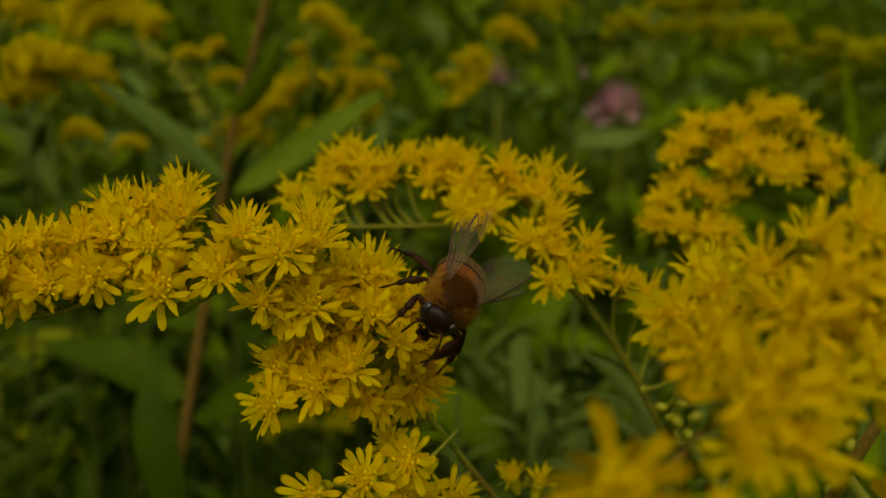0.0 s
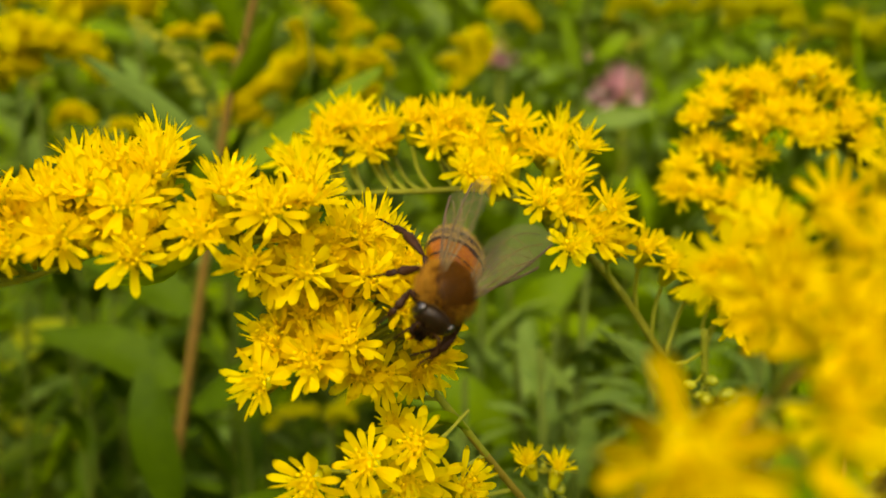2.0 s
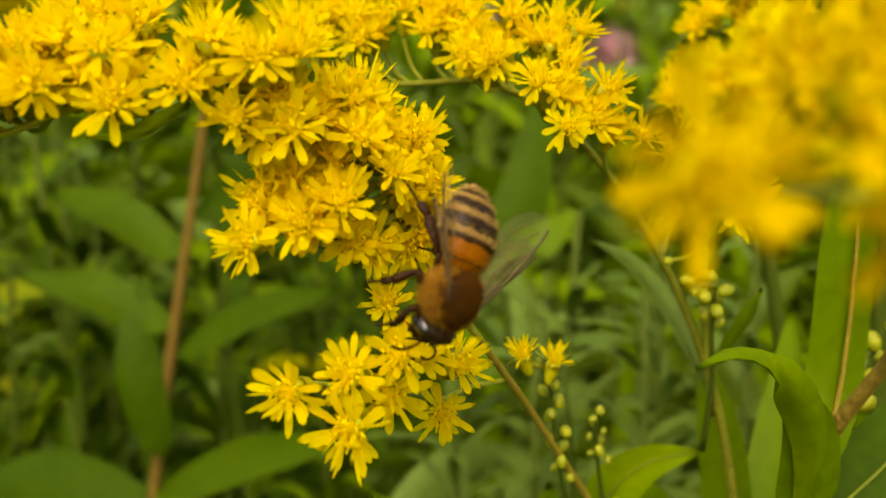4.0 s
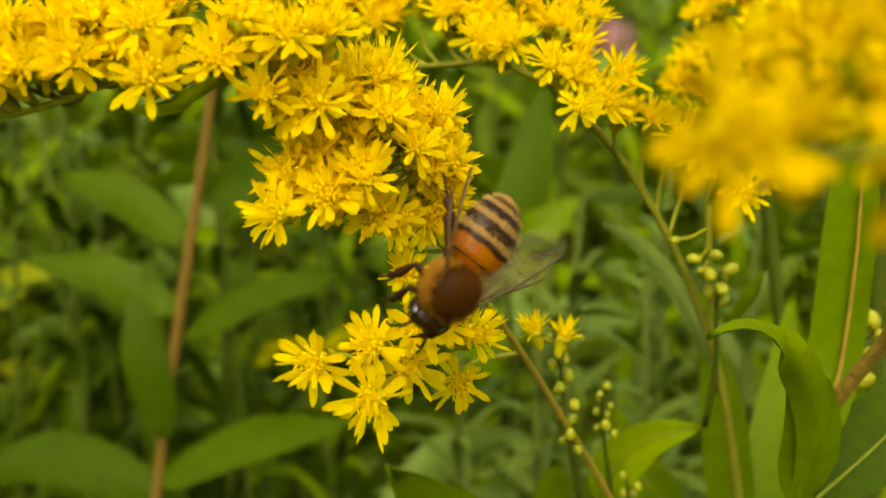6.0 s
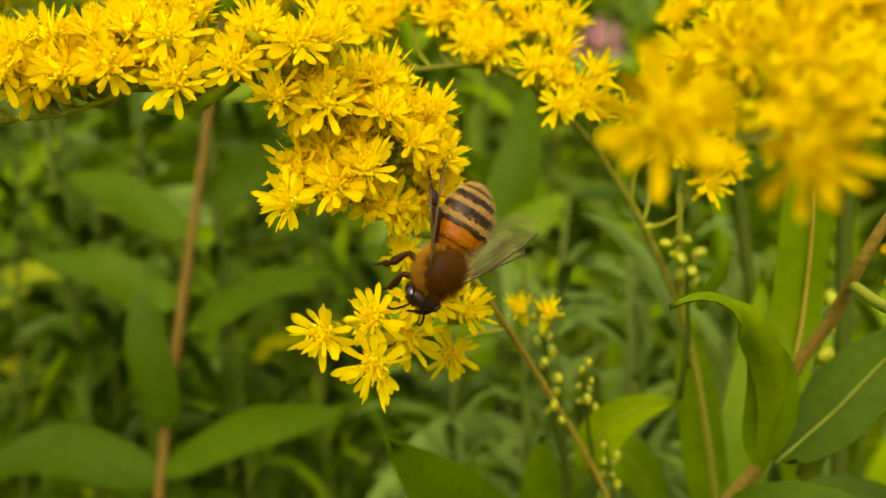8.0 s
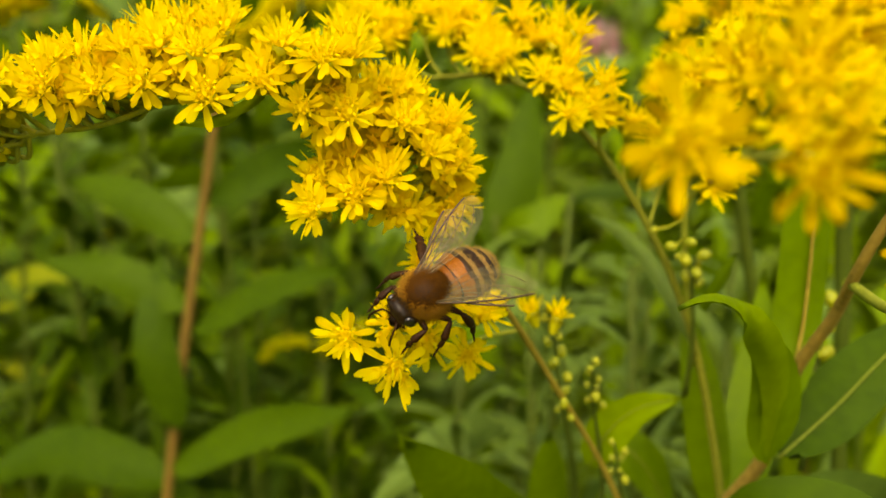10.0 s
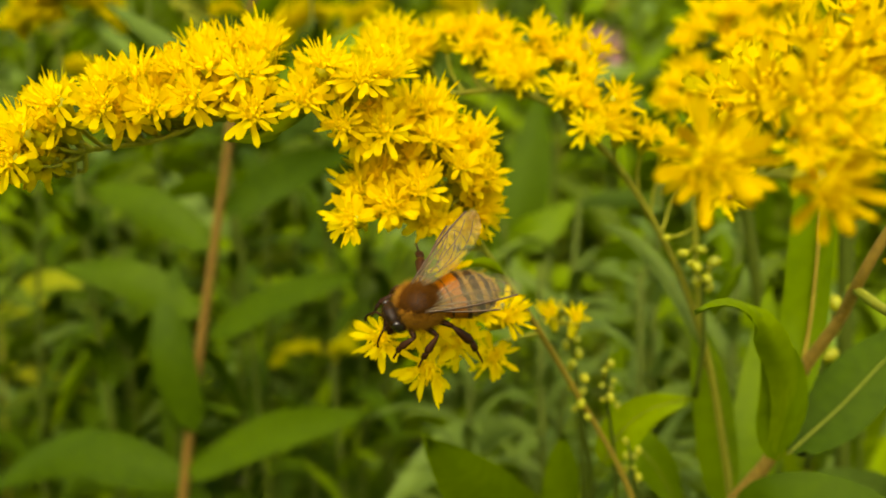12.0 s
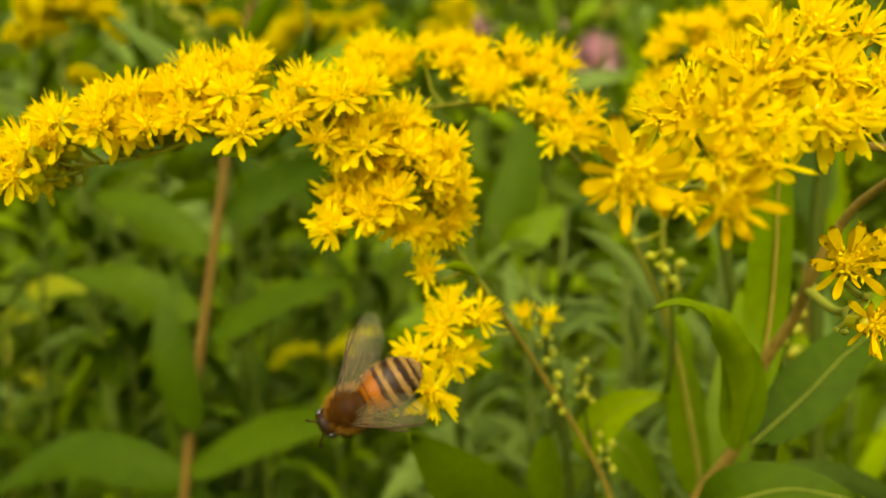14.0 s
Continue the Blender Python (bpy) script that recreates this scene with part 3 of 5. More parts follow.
def leaf_kind(seed, mat, slim=1.0):
    """One of the shared leaves: a metre long along x, to be scaled."""
    r = random.Random(seed)
    bm = bmesh.new()
    drop = r.uniform(0.05, 0.5)
    leaf_sheet(bm, [(0, 0, 0), (0.35, r.uniform(-0.03, 0.03), 0.06), (0.7, 0, 0.05 - drop * 0.3), (1, r.uniform(-0.08, 0.08), -drop)], r.uniform(0.13, 0.19) * slim, (0, 1, 0), (0, 1, r.uniform(-0.4, 0.4)), 10)
    return mesh_of("leaf", bm, mat)


LEAVES = [leaf_kind(s, LEAF) for s in range(8)]
LEAVES_SHADED = [leaf_kind(s, LEAF_SHADED) for s in range(6)]
LEAVES_DULL = [leaf_kind(s + 5, LEAF_DULL) for s in range(6)]
LEAVES_NARROW = [leaf_kind(s + 9, LEAF_SILVER, 0.8) for s in range(6)]
LEAVES_FRESH = [leaf_kind(s + 3, LEAF_FRESH) for s in range(6)]


def small_ray(bm, m, length, width):
    """A ray petal of a far flower head: a wedge along x with a blunt tip."""
    foot, left, right, tip_l, tip_r, under = (bm.verts.new(m @ Vector(p)) for p in ((0, 0, 0), (length * 0.45, -width / 2, 0), (length * 0.45, width / 2, 0), (length, -width * 0.3, 0), (length, width * 0.3, 0), (length * 0.5, 0, -0.00015)))
    for face in ((foot, left, right), (left, tip_l, tip_r, right), (foot, under, left), (foot, right, under), (left, under, tip_l), (tip_l, under, tip_r), (tip_r, under, right)):
        bm.faces.new(face)


def plume_mesh(seed, mat, count=85, fat=1.0):
    """An arched side branch, set with small flower heads along its upper side. About 0.06 m long."""
    r = random.Random(seed)
    bm = bmesh.new()
    axis = smooth_line([(0, 0, 0), (0.018, 0, 0.012), (0.038, r.uniform(-0.004, 0.004), 0.014), (0.06, 0, 0.004)], 6)
    tube(bm, axis, [0.0007 - 0.00002 * i for i in range(len(axis))], 5, 1)
    for k in range(count):
        f = 3 + (len(axis) - 4) * (k / count)
        i = int(f)
        p = axis[i].lerp(axis[i + 1], f - i) + Vector((0, r.gauss(0, 0.0045 * fat), abs(r.gauss(0.003, 0.003)) * fat))
        turn = Matrix.Translation(p) @ frame_along((r.uniform(-0.6, 0.6), r.uniform(-0.9, 0.9), 1)).to_4x4()
        for j in range(7):
            small_ray(bm, turn @ pose(0, 0, 0, 0, 0, 51 * j + r.uniform(-12, 12)) @ pose(0.0005, 0, 0, 0, -r.uniform(0, 55), 0), r.uniform(0.0028, 0.0042) * (0.6 + 0.4 * fat), 0.0017 * (0.4 + 0.6 * fat))
        tube(bm, [turn @ Vector((0, 0, -0.003)), turn @ Vector((0, 0, 0.001))], [0.0004, 0.0009], 5)
    return mesh_of("plume", bm, mat, TWIG)


PLUMES = [plume_mesh(s, PLUME) for s in range(4)]
PLUMES_FULL = [plume_mesh(s + 30, PLUME, 150, 1.9) for s in range(4)]
PLUMES_GREEN_FULL = [plume_mesh(s + 40, PLUME_GREEN, 130, 1.5) for s in range(2)]
PLUMES_GREEN = [plume_mesh(s + 9, PLUME_GREEN) for s in range(2)]


def plant(name, foot, top, r, leaves, plumes=0, label="", kinds=None, spread=(0.06, 0.1), bare=0.35, group="goldenrod plants", stem_mat=None, plume_size=1.0, blades=None, aim=None):
    """A goldenrod stalk from its foot on the ground, with leaves round it and side plumes at its top."""
    foot, top = Vector(foot), Vector(top)
    mid = (foot + top) / 2 + Vector((r.uniform(-0.02, 0.02), r.uniform(-0.02, 0.02), 0))
    thing = stalk(name, [foot, mid, top], (0.0022, 0.0008), stem_mat or STEM, label, group)
    line = smooth_line([foot, mid, top], 12)
    turn = r.uniform(0, 360)
    for k in range(leaves):
        s = bare + (0.98 - bare) * (k + 0.5) / leaves
        f = s * (len(line) - 1)
        i = min(int(f), len(line) - 2)
        p = line[i].lerp(line[i + 1], f - i) - foot
        turn += 137.5 + r.uniform(-15, 15)
        m = Matrix.Translation(p) @ pose(0, 0, 0, 0, 0, turn) @ pose(0, 0, 0, r.uniform(-20, 20), -r.uniform(15, 55), 0) @ Matrix.Scale(r.uniform(*spread) * (1.0 if s < 0.85 else 0.7), 4)
        put("leaf", r.choice(blades or LEAVES), thing, m)
    for k in range(plumes):
        m = Matrix.Translation(line[-1].lerp(line[-2], 0.3 * k / plumes) - foot) @ pose(0, 0, 0, 0, 0, r.uniform(0, 360) if aim is None else aim + r.uniform(-30, 30)) @ pose(0, 0, 0, 0, -r.uniform(-15, 40), 0) @ Matrix.Scale(r.uniform(0.6, 1.05) * plume_size, 4)
        put("plume", r.choice(kinds or PLUMES), thing, m)
    return thing


# ---- ground ----
def ground():
    bm = bmesh.new()
    n = 60
    grid = [[bm.verts.new(((i / n - 0.5) * 80 * abs(i / n - 0.5) * 2, (j / n - 0.5) * 80 * abs(j / n - 0.5) * 2, 0.01 * noise.noise((i * 0.7, j * 0.7, 0)) - 0.01)) for j in range(n + 1)] for i in range(n + 1)]
    for i in range(n):
        for j in range(n):
            bm.faces.new((grid[i][j], grid[i + 1][j], grid[i + 1][j + 1], grid[i][j + 1]))
    return tagged(put("ground", mesh_of("ground", bm, SOIL)), "dark soil with plant litter under the weeds", "ground", kind="structure")


ground()
sprays()
tip = swaying_tip()


# ---- the plants that stand nearest ----
def near_plants():
    g = "goldenrod plants"
    p = stalk("goldenrod_plant", [(0.075, 0.17, 0), (0.058, 0.15, 0.5), (0.0455, 0.13, 0.79), (0.0405, 0.1235, 0.822), (0.0392, 0.1222, 0.829)], (0.0014, 0.0006), STALK, "leafy goldenrod stalk with a curled-over leaf", g)
    own_leaf(p, [(0.0379, 0.104, 0.8439), (0.0378, 0.101, 0.8505), (0.0363, 0.098, 0.8560), (0.0333, 0.0945, 0.8609), (0.0295, 0.090, 0.8650), (0.0253, 0.0855, 0.8675), (0.0221, 0.082, 0.8681), (0.0195, 0.0795, 0.8677)], 0.0040, (0.97, 0.1, 0.2), (0.15, 0.98, 0.02), LEAF_FRESH, MIDRIB)
    own_leaf(p, [(0.0383, 0.1045, 0.8425), (0.0384, 0.102, 0.8495), (0.0366, 0.099, 0.8560), (0.0326, 0.0945, 0.8622)], 0.0068, (0.97, 0.1, 0.2), None, LEAF, MIDRIB)
    upright = own_leaf(p, [(0.0406, 0.1052, 0.8490), (0.0432, 0.1085, 0.8580), (0.0434, 0.1080, 0.8692), (0.0430, 0.1070, 0.8787), (0.0429, 0.1060, 0.8878)], 0.0075, (1, 0.25, 0), (1, 0.1, 0.1), LEAF)
    rib = bmesh.new()
    tube(rib, [Vector(q) - p.location for q in smooth_line([(0.0405, 0.1050, 0.8485), (0.0431, 0.1074, 0.8580), (0.0434, 0.1068, 0.8692), (0.0430, 0.1060, 0.8787), (0.0429, 0.1054, 0.8860)])], [0.00034 - 0.00001 * i for i in range(25)], 6)
    part("midrib", rib, STALK, upright, "tan midrib")
    ribbed = own_leaf(p, [(0.0410, 0.106, 0.8428), (0.0491, 0.110, 0.8477), (0.0571, 0.114, 0.8533), (0.0681, 0.119, 0.8588)], 0.0088, (-0.35, 0.6, 0.7), None, LEAF_SHADED)
    rib = bmesh.new()
    tube(rib, [Vector(v) - p.location for v in smooth_line([(0.0405, 0.1055, 0.8424), (0.0491, 0.1093, 0.8478), (0.0571, 0.1133, 0.8534), (0.0670, 0.118, 0.8583)])], [0.0002 - 0.000006 * i for i in range(19)], 6)
    part("midrib", rib, MIDRIB, ribbed, "pale midrib")
    own_leaf(p, [(0.0340, 0.106, 0.8290), (0.0371, 0.101, 0.8360), (0.0431, 0.099, 0.8388), (0.0528, 0.097, 0.8378)], 0.0090, (-0.1, 0.6, 0.8), None, LEAF_SHADED, MIDRIB)
    own_leaf(p, [(0.0335, 0.121, 0.853), (0.0300, 0.128, 0.8615), (0.0255, 0.135, 0.867), (0.0213, 0.14, 0.8688)], 0.0026, (0.6, 0.2, 0.6), (0.2, 0.6, 0.7), LEAF_SILVER, MIDRIB)
    own_leaf(p, [(0.0406, 0.128, 0.8248), (0.0391, 0.128, 0.8347), (0.0371, 0.128, 0.8453), (0.0345, 0.129, 0.8560)], 0.0076, (1, 0.3, 0), (1, 0.2, 0.1), LEAF, MIDRIB)
    own_leaf(p, [(0.0345, 0.121, 0.858), (0.037, 0.12, 0.8625), (0.0385, 0.12, 0.866)], 0.0028, (0.7, 0.5, -0.4), rib=MIDRIB)
    own_leaf(p, [(0.042, 0.126, 0.82), (0.06, 0.13, 0.826), (0.082, 0.13, 0.82)], 0.012, (0.2, 0.6, -0.8), None, LEAF_DULL, MIDRIB)
    own_leaf(p, [(0.041, 0.126, 0.818), (0.05, 0.14, 0.835), (0.054, 0.15, 0.858)], 0.010, (1, 0.2, -0.2), rib=MIDRIB)
    q = stalk("goldenrod_plant", [(0.03, 0.2, 0), (0.032, 0.19, 0.5), (0.028, 0.175, 0.79), (0.022, 0.165, 0.84)], (0.0022, 0.0004), STEM_GREEN, "leafy green goldenrod shoot with broad leaves", g)
    own_leaf(q, [(0.0275, 0.175, 0.795), (0.010, 0.150, 0.8115), (0.0005, 0.132, 0.8265), (-0.0075, 0.119, 0.8405)], 0.0125, (0.65, -0.25, 0.75), (0.6, -0.1, 0.75), LEAF_FRESH, MIDRIB)
    own_leaf(q, [(0.0213, 0.130, 0.8312), (0.0228, 0.128, 0.8364), (0.0269, 0.126, 0.8415), (0.0337, 0.125, 0.8438)], 0.0062, (-0.5, 0.3, 0.8), None, LEAF_FRESH, MIDRIB)
    own_leaf(q, [(0.0262, 0.152, 0.8285), (0.0320, 0.150, 0.8255), (0.0370, 0.150, 0.8190), (0.0402, 0.150, 0.8110)], 0.0075, (0.6, 0.3, 0.7), None, LEAF, MIDRIB)
    own_leaf(q, [(0.0181, 0.158, 0.8047), (0.0183, 0.154, 0.8165), (0.0177, 0.150, 0.8290)], 0.008, (1, 0.3, 0), None, LEAF, MIDRIB)
    own_leaf(q, [(0.027, 0.17, 0.805), (0.038, 0.172, 0.815), (0.05, 0.172, 0.806)], 0.010, (0.3, 0.7, -0.5), None, LEAF_DULL, MIDRIB)
    s = stalk("goldenrod_plant", [(-0.13, 0.30, 0), (-0.11, 0.275, 0.5), (-0.079, 0.262, 0.7911), (-0.0711, 0.262, 0.838), (-0.0665, 0.262, 0.8638), (-0.0584, 0.262, 0.9075), (-0.0525, 0.262, 0.9286), (-0.045, 0.265, 0.965)], (0.0018, 0.0009), STEM, "tall red-brown goldenrod stalk with narrow green leaves", g)
    # shade on most leaves of this left-hand stalk is put into their colour
    own_leaf(s, arched((-0.0715, 0.26, 0.818), (-0.0249, 0.24, 0.8414), 0.003), 0.010, (0.3, 0.3, 0.9), None, LEAF_SHADED)
    own_leaf(s, arched((-0.079, 0.258, 0.776), (-0.0217, 0.23, 0.8047), 0.004), 0.0125, (0.3, 0.3, 0.9), None, LEAF_SHADED)
    own_leaf(s, [(-0.077, 0.258, 0.79), (-0.083, 0.258, 0.815), (-0.0829, 0.27, 0.842)], 0.0125, (1, 0.2, 0), None, LEAF_SHADED)
    own_leaf(s, arched((-0.081, 0.262, 0.772), (-0.1585, 0.29, 0.7573), 0.012), 0.016, (0.2, 0.5, 0.8), None, LEAF_SHADED)
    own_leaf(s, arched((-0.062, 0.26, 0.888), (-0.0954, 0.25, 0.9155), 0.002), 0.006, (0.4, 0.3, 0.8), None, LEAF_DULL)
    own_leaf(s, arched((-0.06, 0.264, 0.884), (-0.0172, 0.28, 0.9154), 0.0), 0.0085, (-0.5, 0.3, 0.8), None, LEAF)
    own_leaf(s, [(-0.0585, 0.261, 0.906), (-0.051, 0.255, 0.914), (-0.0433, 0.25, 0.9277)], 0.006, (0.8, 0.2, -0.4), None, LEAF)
    own_leaf(s, arched((-0.074, 0.262, 0.825), (-0.12, 0.27, 0.838), 0.004), 0.012, (0.2, 0.4, 0.8), None, LEAF_SHADED)
    own_leaf(s, arched((-0.07, 0.262, 0.845), (-0.115, 0.28, 0.862), 0.004), 0.012, (0.2, 0.4, 0.8), None, LEAF_SHADED)
    own_leaf(s, arched((-0.066, 0.262, 0.856), (-0.03, 0.29, 0.872), 0.003), 0.012, (0.2, 0.4, 0.8), None, LEAF_SHADED)
    own_leaf(s, arched((-0.055, 0.262, 0.918), (-0.066, 0.25, 0.95), 0.0), 0.006, (0.8, 0.2, 0.3), None, LEAF)
    w = stalk("goldenrod_plant", [(0.06, 0.3, 0), (0.04, 0.29, 0.5), (0.022, 0.285, 0.81), (0.018, 0.285, 0.85)], (0.002, 0.0008), STEM_GREEN, "green goldenrod shoot with a broad upright leaf", g)
    own_leaf(w, [(0.018, 0.285, 0.838), (0.0255, 0.29, 0.860), (0.0315, 0.30, 0.893)], 0.0165, (1, 0.1, 0.1), None, LEAF_SHADED)
    own_leaf(w, [(0.019, 0.28, 0.845), (0.030, 0.285, 0.847), (0.042, 0.285, 0.857)], 0.012, (0.3, 0.3, 0.9), None, LEAF)
    own_leaf(w, [(0.02, 0.272, 0.805), (0.0, 0.27, 0.822), (-0.016, 0.268, 0.82)], 0.013, (0.3, 0.5, 0.8), None, LEAF)
    own_leaf(w, [(0.021, 0.272, 0.785), (0.002, 0.25, 0.788), (-0.02, 0.235, 0.775)], 0.013, (0.3, 0.5, 0.8), None, LEAF_DULL)
    y = stalk("weed_plant", [(-0.25, 0.47, 0), (-0.23, 0.45, 0.5), (-0.2104, 0.425, 0.79)], (0.002, 0.001), TWIG, "weed with a pale yellow-green leaf", "weeds")
    own_leaf(y, arched((-0.2104, 0.425, 0.788), (-0.1625, 0.42, 0.806), 0.004), 0.016, (0.3, 0.2, 0.9), None, LEAF_PALE)
    own_leaf(y, arched((-0.214, 0.43, 0.757), (-0.165, 0.42, 0.744), 0.006), 0.010, (0.3, 0.3, 0.9), None, LEAF_PALE)


def bud_racemes():
    """Thin green side shoots with rows of small round buds."""
    # the shoot's foot, its first and last bud, how many buds, their size
    for foot, low, high, n, size in (
            ((0.0185, 0.124, 0.825), (0.0144, 0.113, 0.8448), (0.0121, 0.110, 0.8593), 13, 0.00056),
            ((0.0225, 0.126, 0.822), (0.0201, 0.122, 0.8432), (0.0192, 0.120, 0.8504), 9, 0.00052),
            ((0.0250, 0.126, 0.818), (0.0237, 0.120, 0.8330), (0.0227, 0.120, 0.8389), 8, 0.0005),
            ((0.0330, 0.122, 0.845), (0.0316, 0.116, 0.8624), (0.0315, 0.115, 0.8663), 6, 0.0007),
            ((0.0500, 0.121, 0.834), (0.0512, 0.121, 0.8510), (0.0540, 0.121, 0.8610), 6, 0.0009)):
        r = random.Random(n * 7 + int(foot[0] * 9000))
        foot, low, high = Vector(foot), Vector(low), Vector(high)
        bm = bmesh.new()
        tube(bm, smooth_line([Vector(), (low - foot) * 0.55 + Vector((0.0006, 0, 0)), low - foot, high - foot], 4), [0.00045 - 0.00002 * i for i in range(13)], 6)
        thing = tagged(put("bud_raceme", mesh_of("shoot", bm, STEM_GREEN), None, Matrix.Translation(foot)), "thin green shoot set with round yellow-green buds", "flower buds", "bud shoots")
        b = bmesh.new()
        ball(b, (0, 0, 0), (size * 1.3, size, size), frame_along((0.3, 0.1, 1)), 6, 8)
        me = mesh_of("bud", b, BUD)
        for k in range(n):
            a = 2.4 * k
            out = Vector((math.cos(a), math.sin(a), 0.4)) * r.uniform(0.0007, 0.0014)
            put("bud", me, thing, Matrix.Translation(low.lerp(high, k / (n - 1)) - foot + out) @ pose(0, 0, 0, r.uniform(0, 90), r.uniform(0, 90), 0) @ Matrix.Scale(r.uniform(0.7, 1.25), 4))
        if n == 13:
            # half-open heads at the tip of the longest shoot
            for k, at in enumerate(((0.0092, 0.108, 0.8608), (0.0125, 0.108, 0.8601))):
                h = put("flower_head", HEADS_SPIKY[k][0], thing, Matrix.Translation(Vector(at) - foot) @ pose(0, 0, 0, 15 - 10 * k, -20 + 35 * k, 0) @ Matrix.Scale(0.75, 4))
                put("corolla", HEADS_SPIKY[k][1], h)
                put("floret_disc", HEADS_SPIKY[k][2], h)
                stem = bmesh.new()
                tube(stem, smooth_line([high - foot, (high + Vector(at)) / 2 - foot + Vector((0, 0, -0.0006)), Vector(at) - foot], 4), 0.0003, 5)
                part("flower_stalk", stem, TWIG, thing)


near_plants()
bud_racemes()


# ---- plants behind ----
def plumed(r, top, kinds, plumes):
    """A goldenrod stalk that bears flower plumes between given ends."""
    top = Vector(top)
    foot = Vector((top.x + r.uniform(-0.03, 0.03), top.y + r.uniform(0.02, 0.06), 0))
    # left of the bee the leaves take the darker green that stands for shade
    thing = plant("goldenrod_plant", foot, top, r, 13, 0, "yellow-flowered goldenrod among dense green leaves", None, (0.03, 0.06), 0.74, stem_mat=STEM_GREEN, blades=LEAVES_SHADED if top.x < 0 else LEAVES)
    for a, b in plumes:
        a, b = Vector(a), Vector(b)
        x = (b - a).normalized()
        y = Vector((0, 0, 1)).cross(x).normalized()
        turn = Matrix((x, y, x.cross(y))).transposed().to_4x4()
        put("plume", r.choice(kinds), thing, Matrix.Translation(a - thing.location) @ turn @ pose(0, 0, 0, r.uniform(-25, 25), 0, 0) @ Matrix.Scale((b - a).length / 0.058, 4))
        twig = bmesh.new()
        tube(twig, [p - thing.location for p in smooth_line([top, top.lerp(a, 0.6) + Vector((0, 0, 0.002)), a], 4)], 0.0004, 5)
        part("twig", twig, TWIG, thing)


def behind():
    r = random.Random(5)
    label = "yellow-flowered goldenrod among dense green leaves"
    # flowering tops that show over the nearest sprays: the place of the top, then each plume from its foot to its tip
    plumed(r, (-0.1150, 0.270, 0.9065), PLUMES_FULL, [((-0.1260, 0.270, 0.9135), (-0.0994, 0.274, 0.9076)), ((-0.1277, 0.270, 0.9119), (-0.1096, 0.274, 0.9195)), ((-0.1194, 0.270, 0.9167), (-0.1001, 0.274, 0.9108)), ((-0.1132, 0.270, 0.9089), (-0.1298, 0.274, 0.9080)), ((-0.1225, 0.270, 0.9183), (-0.1065, 0.274, 0.9156)), ((-0.1099, 0.270, 0.9105), (-0.1267, 0.274, 0.9048))])
    plumed(r, (-0.1054, 0.330, 0.9251), PLUMES_FULL, [((-0.1038, 0.330, 0.9309), (-0.1128, 0.334, 0.9389)), ((-0.1086, 0.330, 0.9347), (-0.1000, 0.334, 0.9381)), ((-0.1087, 0.330, 0.9308), (-0.1001, 0.334, 0.9333))])
    plumed(r, (-0.0805, 0.330, 0.9158), PLUMES_FULL, [((-0.0862, 0.330, 0.9273), (-0.0753, 0.334, 0.9278)), ((-0.0853, 0.330, 0.9244), (-0.0763, 0.334, 0.9297)), ((-0.0971, 0.330, 0.9233), (-0.0863, 0.334, 0.9257)), ((-0.0844, 0.330, 0.9167), (-0.0735, 0.334, 0.9180))])
    plumed(r, (-0.0479, 0.330, 0.9315), PLUMES_FULL, [((-0.0537, 0.330, 0.9391), (-0.0406, 0.334, 0.9359)), ((-0.0479, 0.330, 0.9411), (-0.0376, 0.334, 0.9263)), ((-0.0508, 0.330, 0.9420), (-0.0406, 0.334, 0.9398)), ((-0.0558, 0.330, 0.9315), (-0.0515, 0.334, 0.9251))])
    plumed(r, (-0.0680, 0.340, 0.8943), PLUMES_FULL, [((-0.0844, 0.340, 0.8941), (-0.0688, 0.344, 0.9014)), ((-0.0721, 0.340, 0.8993), (-0.0563, 0.344, 0.9087)), ((-0.0618, 0.340, 0.9055), (-0.0409, 0.344, 0.9160)), ((-0.0782, 0.340, 0.8962), (-0.0647, 0.344, 0.8953)), ((-0.0926, 0.340, 0.8950), (-0.0854, 0.344, 0.8940))])
    plumed(r, (-0.0331, 0.360, 0.8988), PLUMES_FULL, [((-0.0407, 0.360, 0.9126), (-0.0227, 0.364, 0.9141)), ((-0.0396, 0.360, 0.9158), (-0.0249, 0.364, 0.9183)), ((-0.0461, 0.360, 0.9040), (-0.0270, 0.364, 0.9065)), ((-0.0569, 0.360, 0.8975), (-0.0444, 0.364, 0.9020)), ((-0.0353, 0.360, 0.9084), (-0.0291, 0.364, 0.9043))])
    plumed(r, (-0.1442, 0.360, 0.8888), PLUMES_FULL, [((-0.1516, 0.360, 0.8952), (-0.1356, 0.364, 0.8953)), ((-0.1492, 0.360, 0.9006), (-0.1388, 0.364, 0.8986)), ((-0.1309, 0.360, 0.8922), (-0.1181, 0.364, 0.8923))])
    plumed(r, (-0.1597, 0.360, 0.9333), PLUMES_FULL, [((-0.1702, 0.360, 0.9405), (-0.1546, 0.364, 0.9433)), ((-0.1722, 0.360, 0.9436), (-0.1589, 0.364, 0.9454)), ((-0.1660, 0.360, 0.9374), (-0.1526, 0.364, 0.9402))])
    plumed(r, (-0.0284, 0.450, 0.9283), PLUMES_FULL, [((-0.0472, 0.450, 0.9373), (-0.0368, 0.454, 0.9404)), ((-0.0364, 0.450, 0.9322), (-0.0259, 0.454, 0.9313)), ((-0.0552, 0.450, 0.9280), (-0.0449, 0.454, 0.9289))])
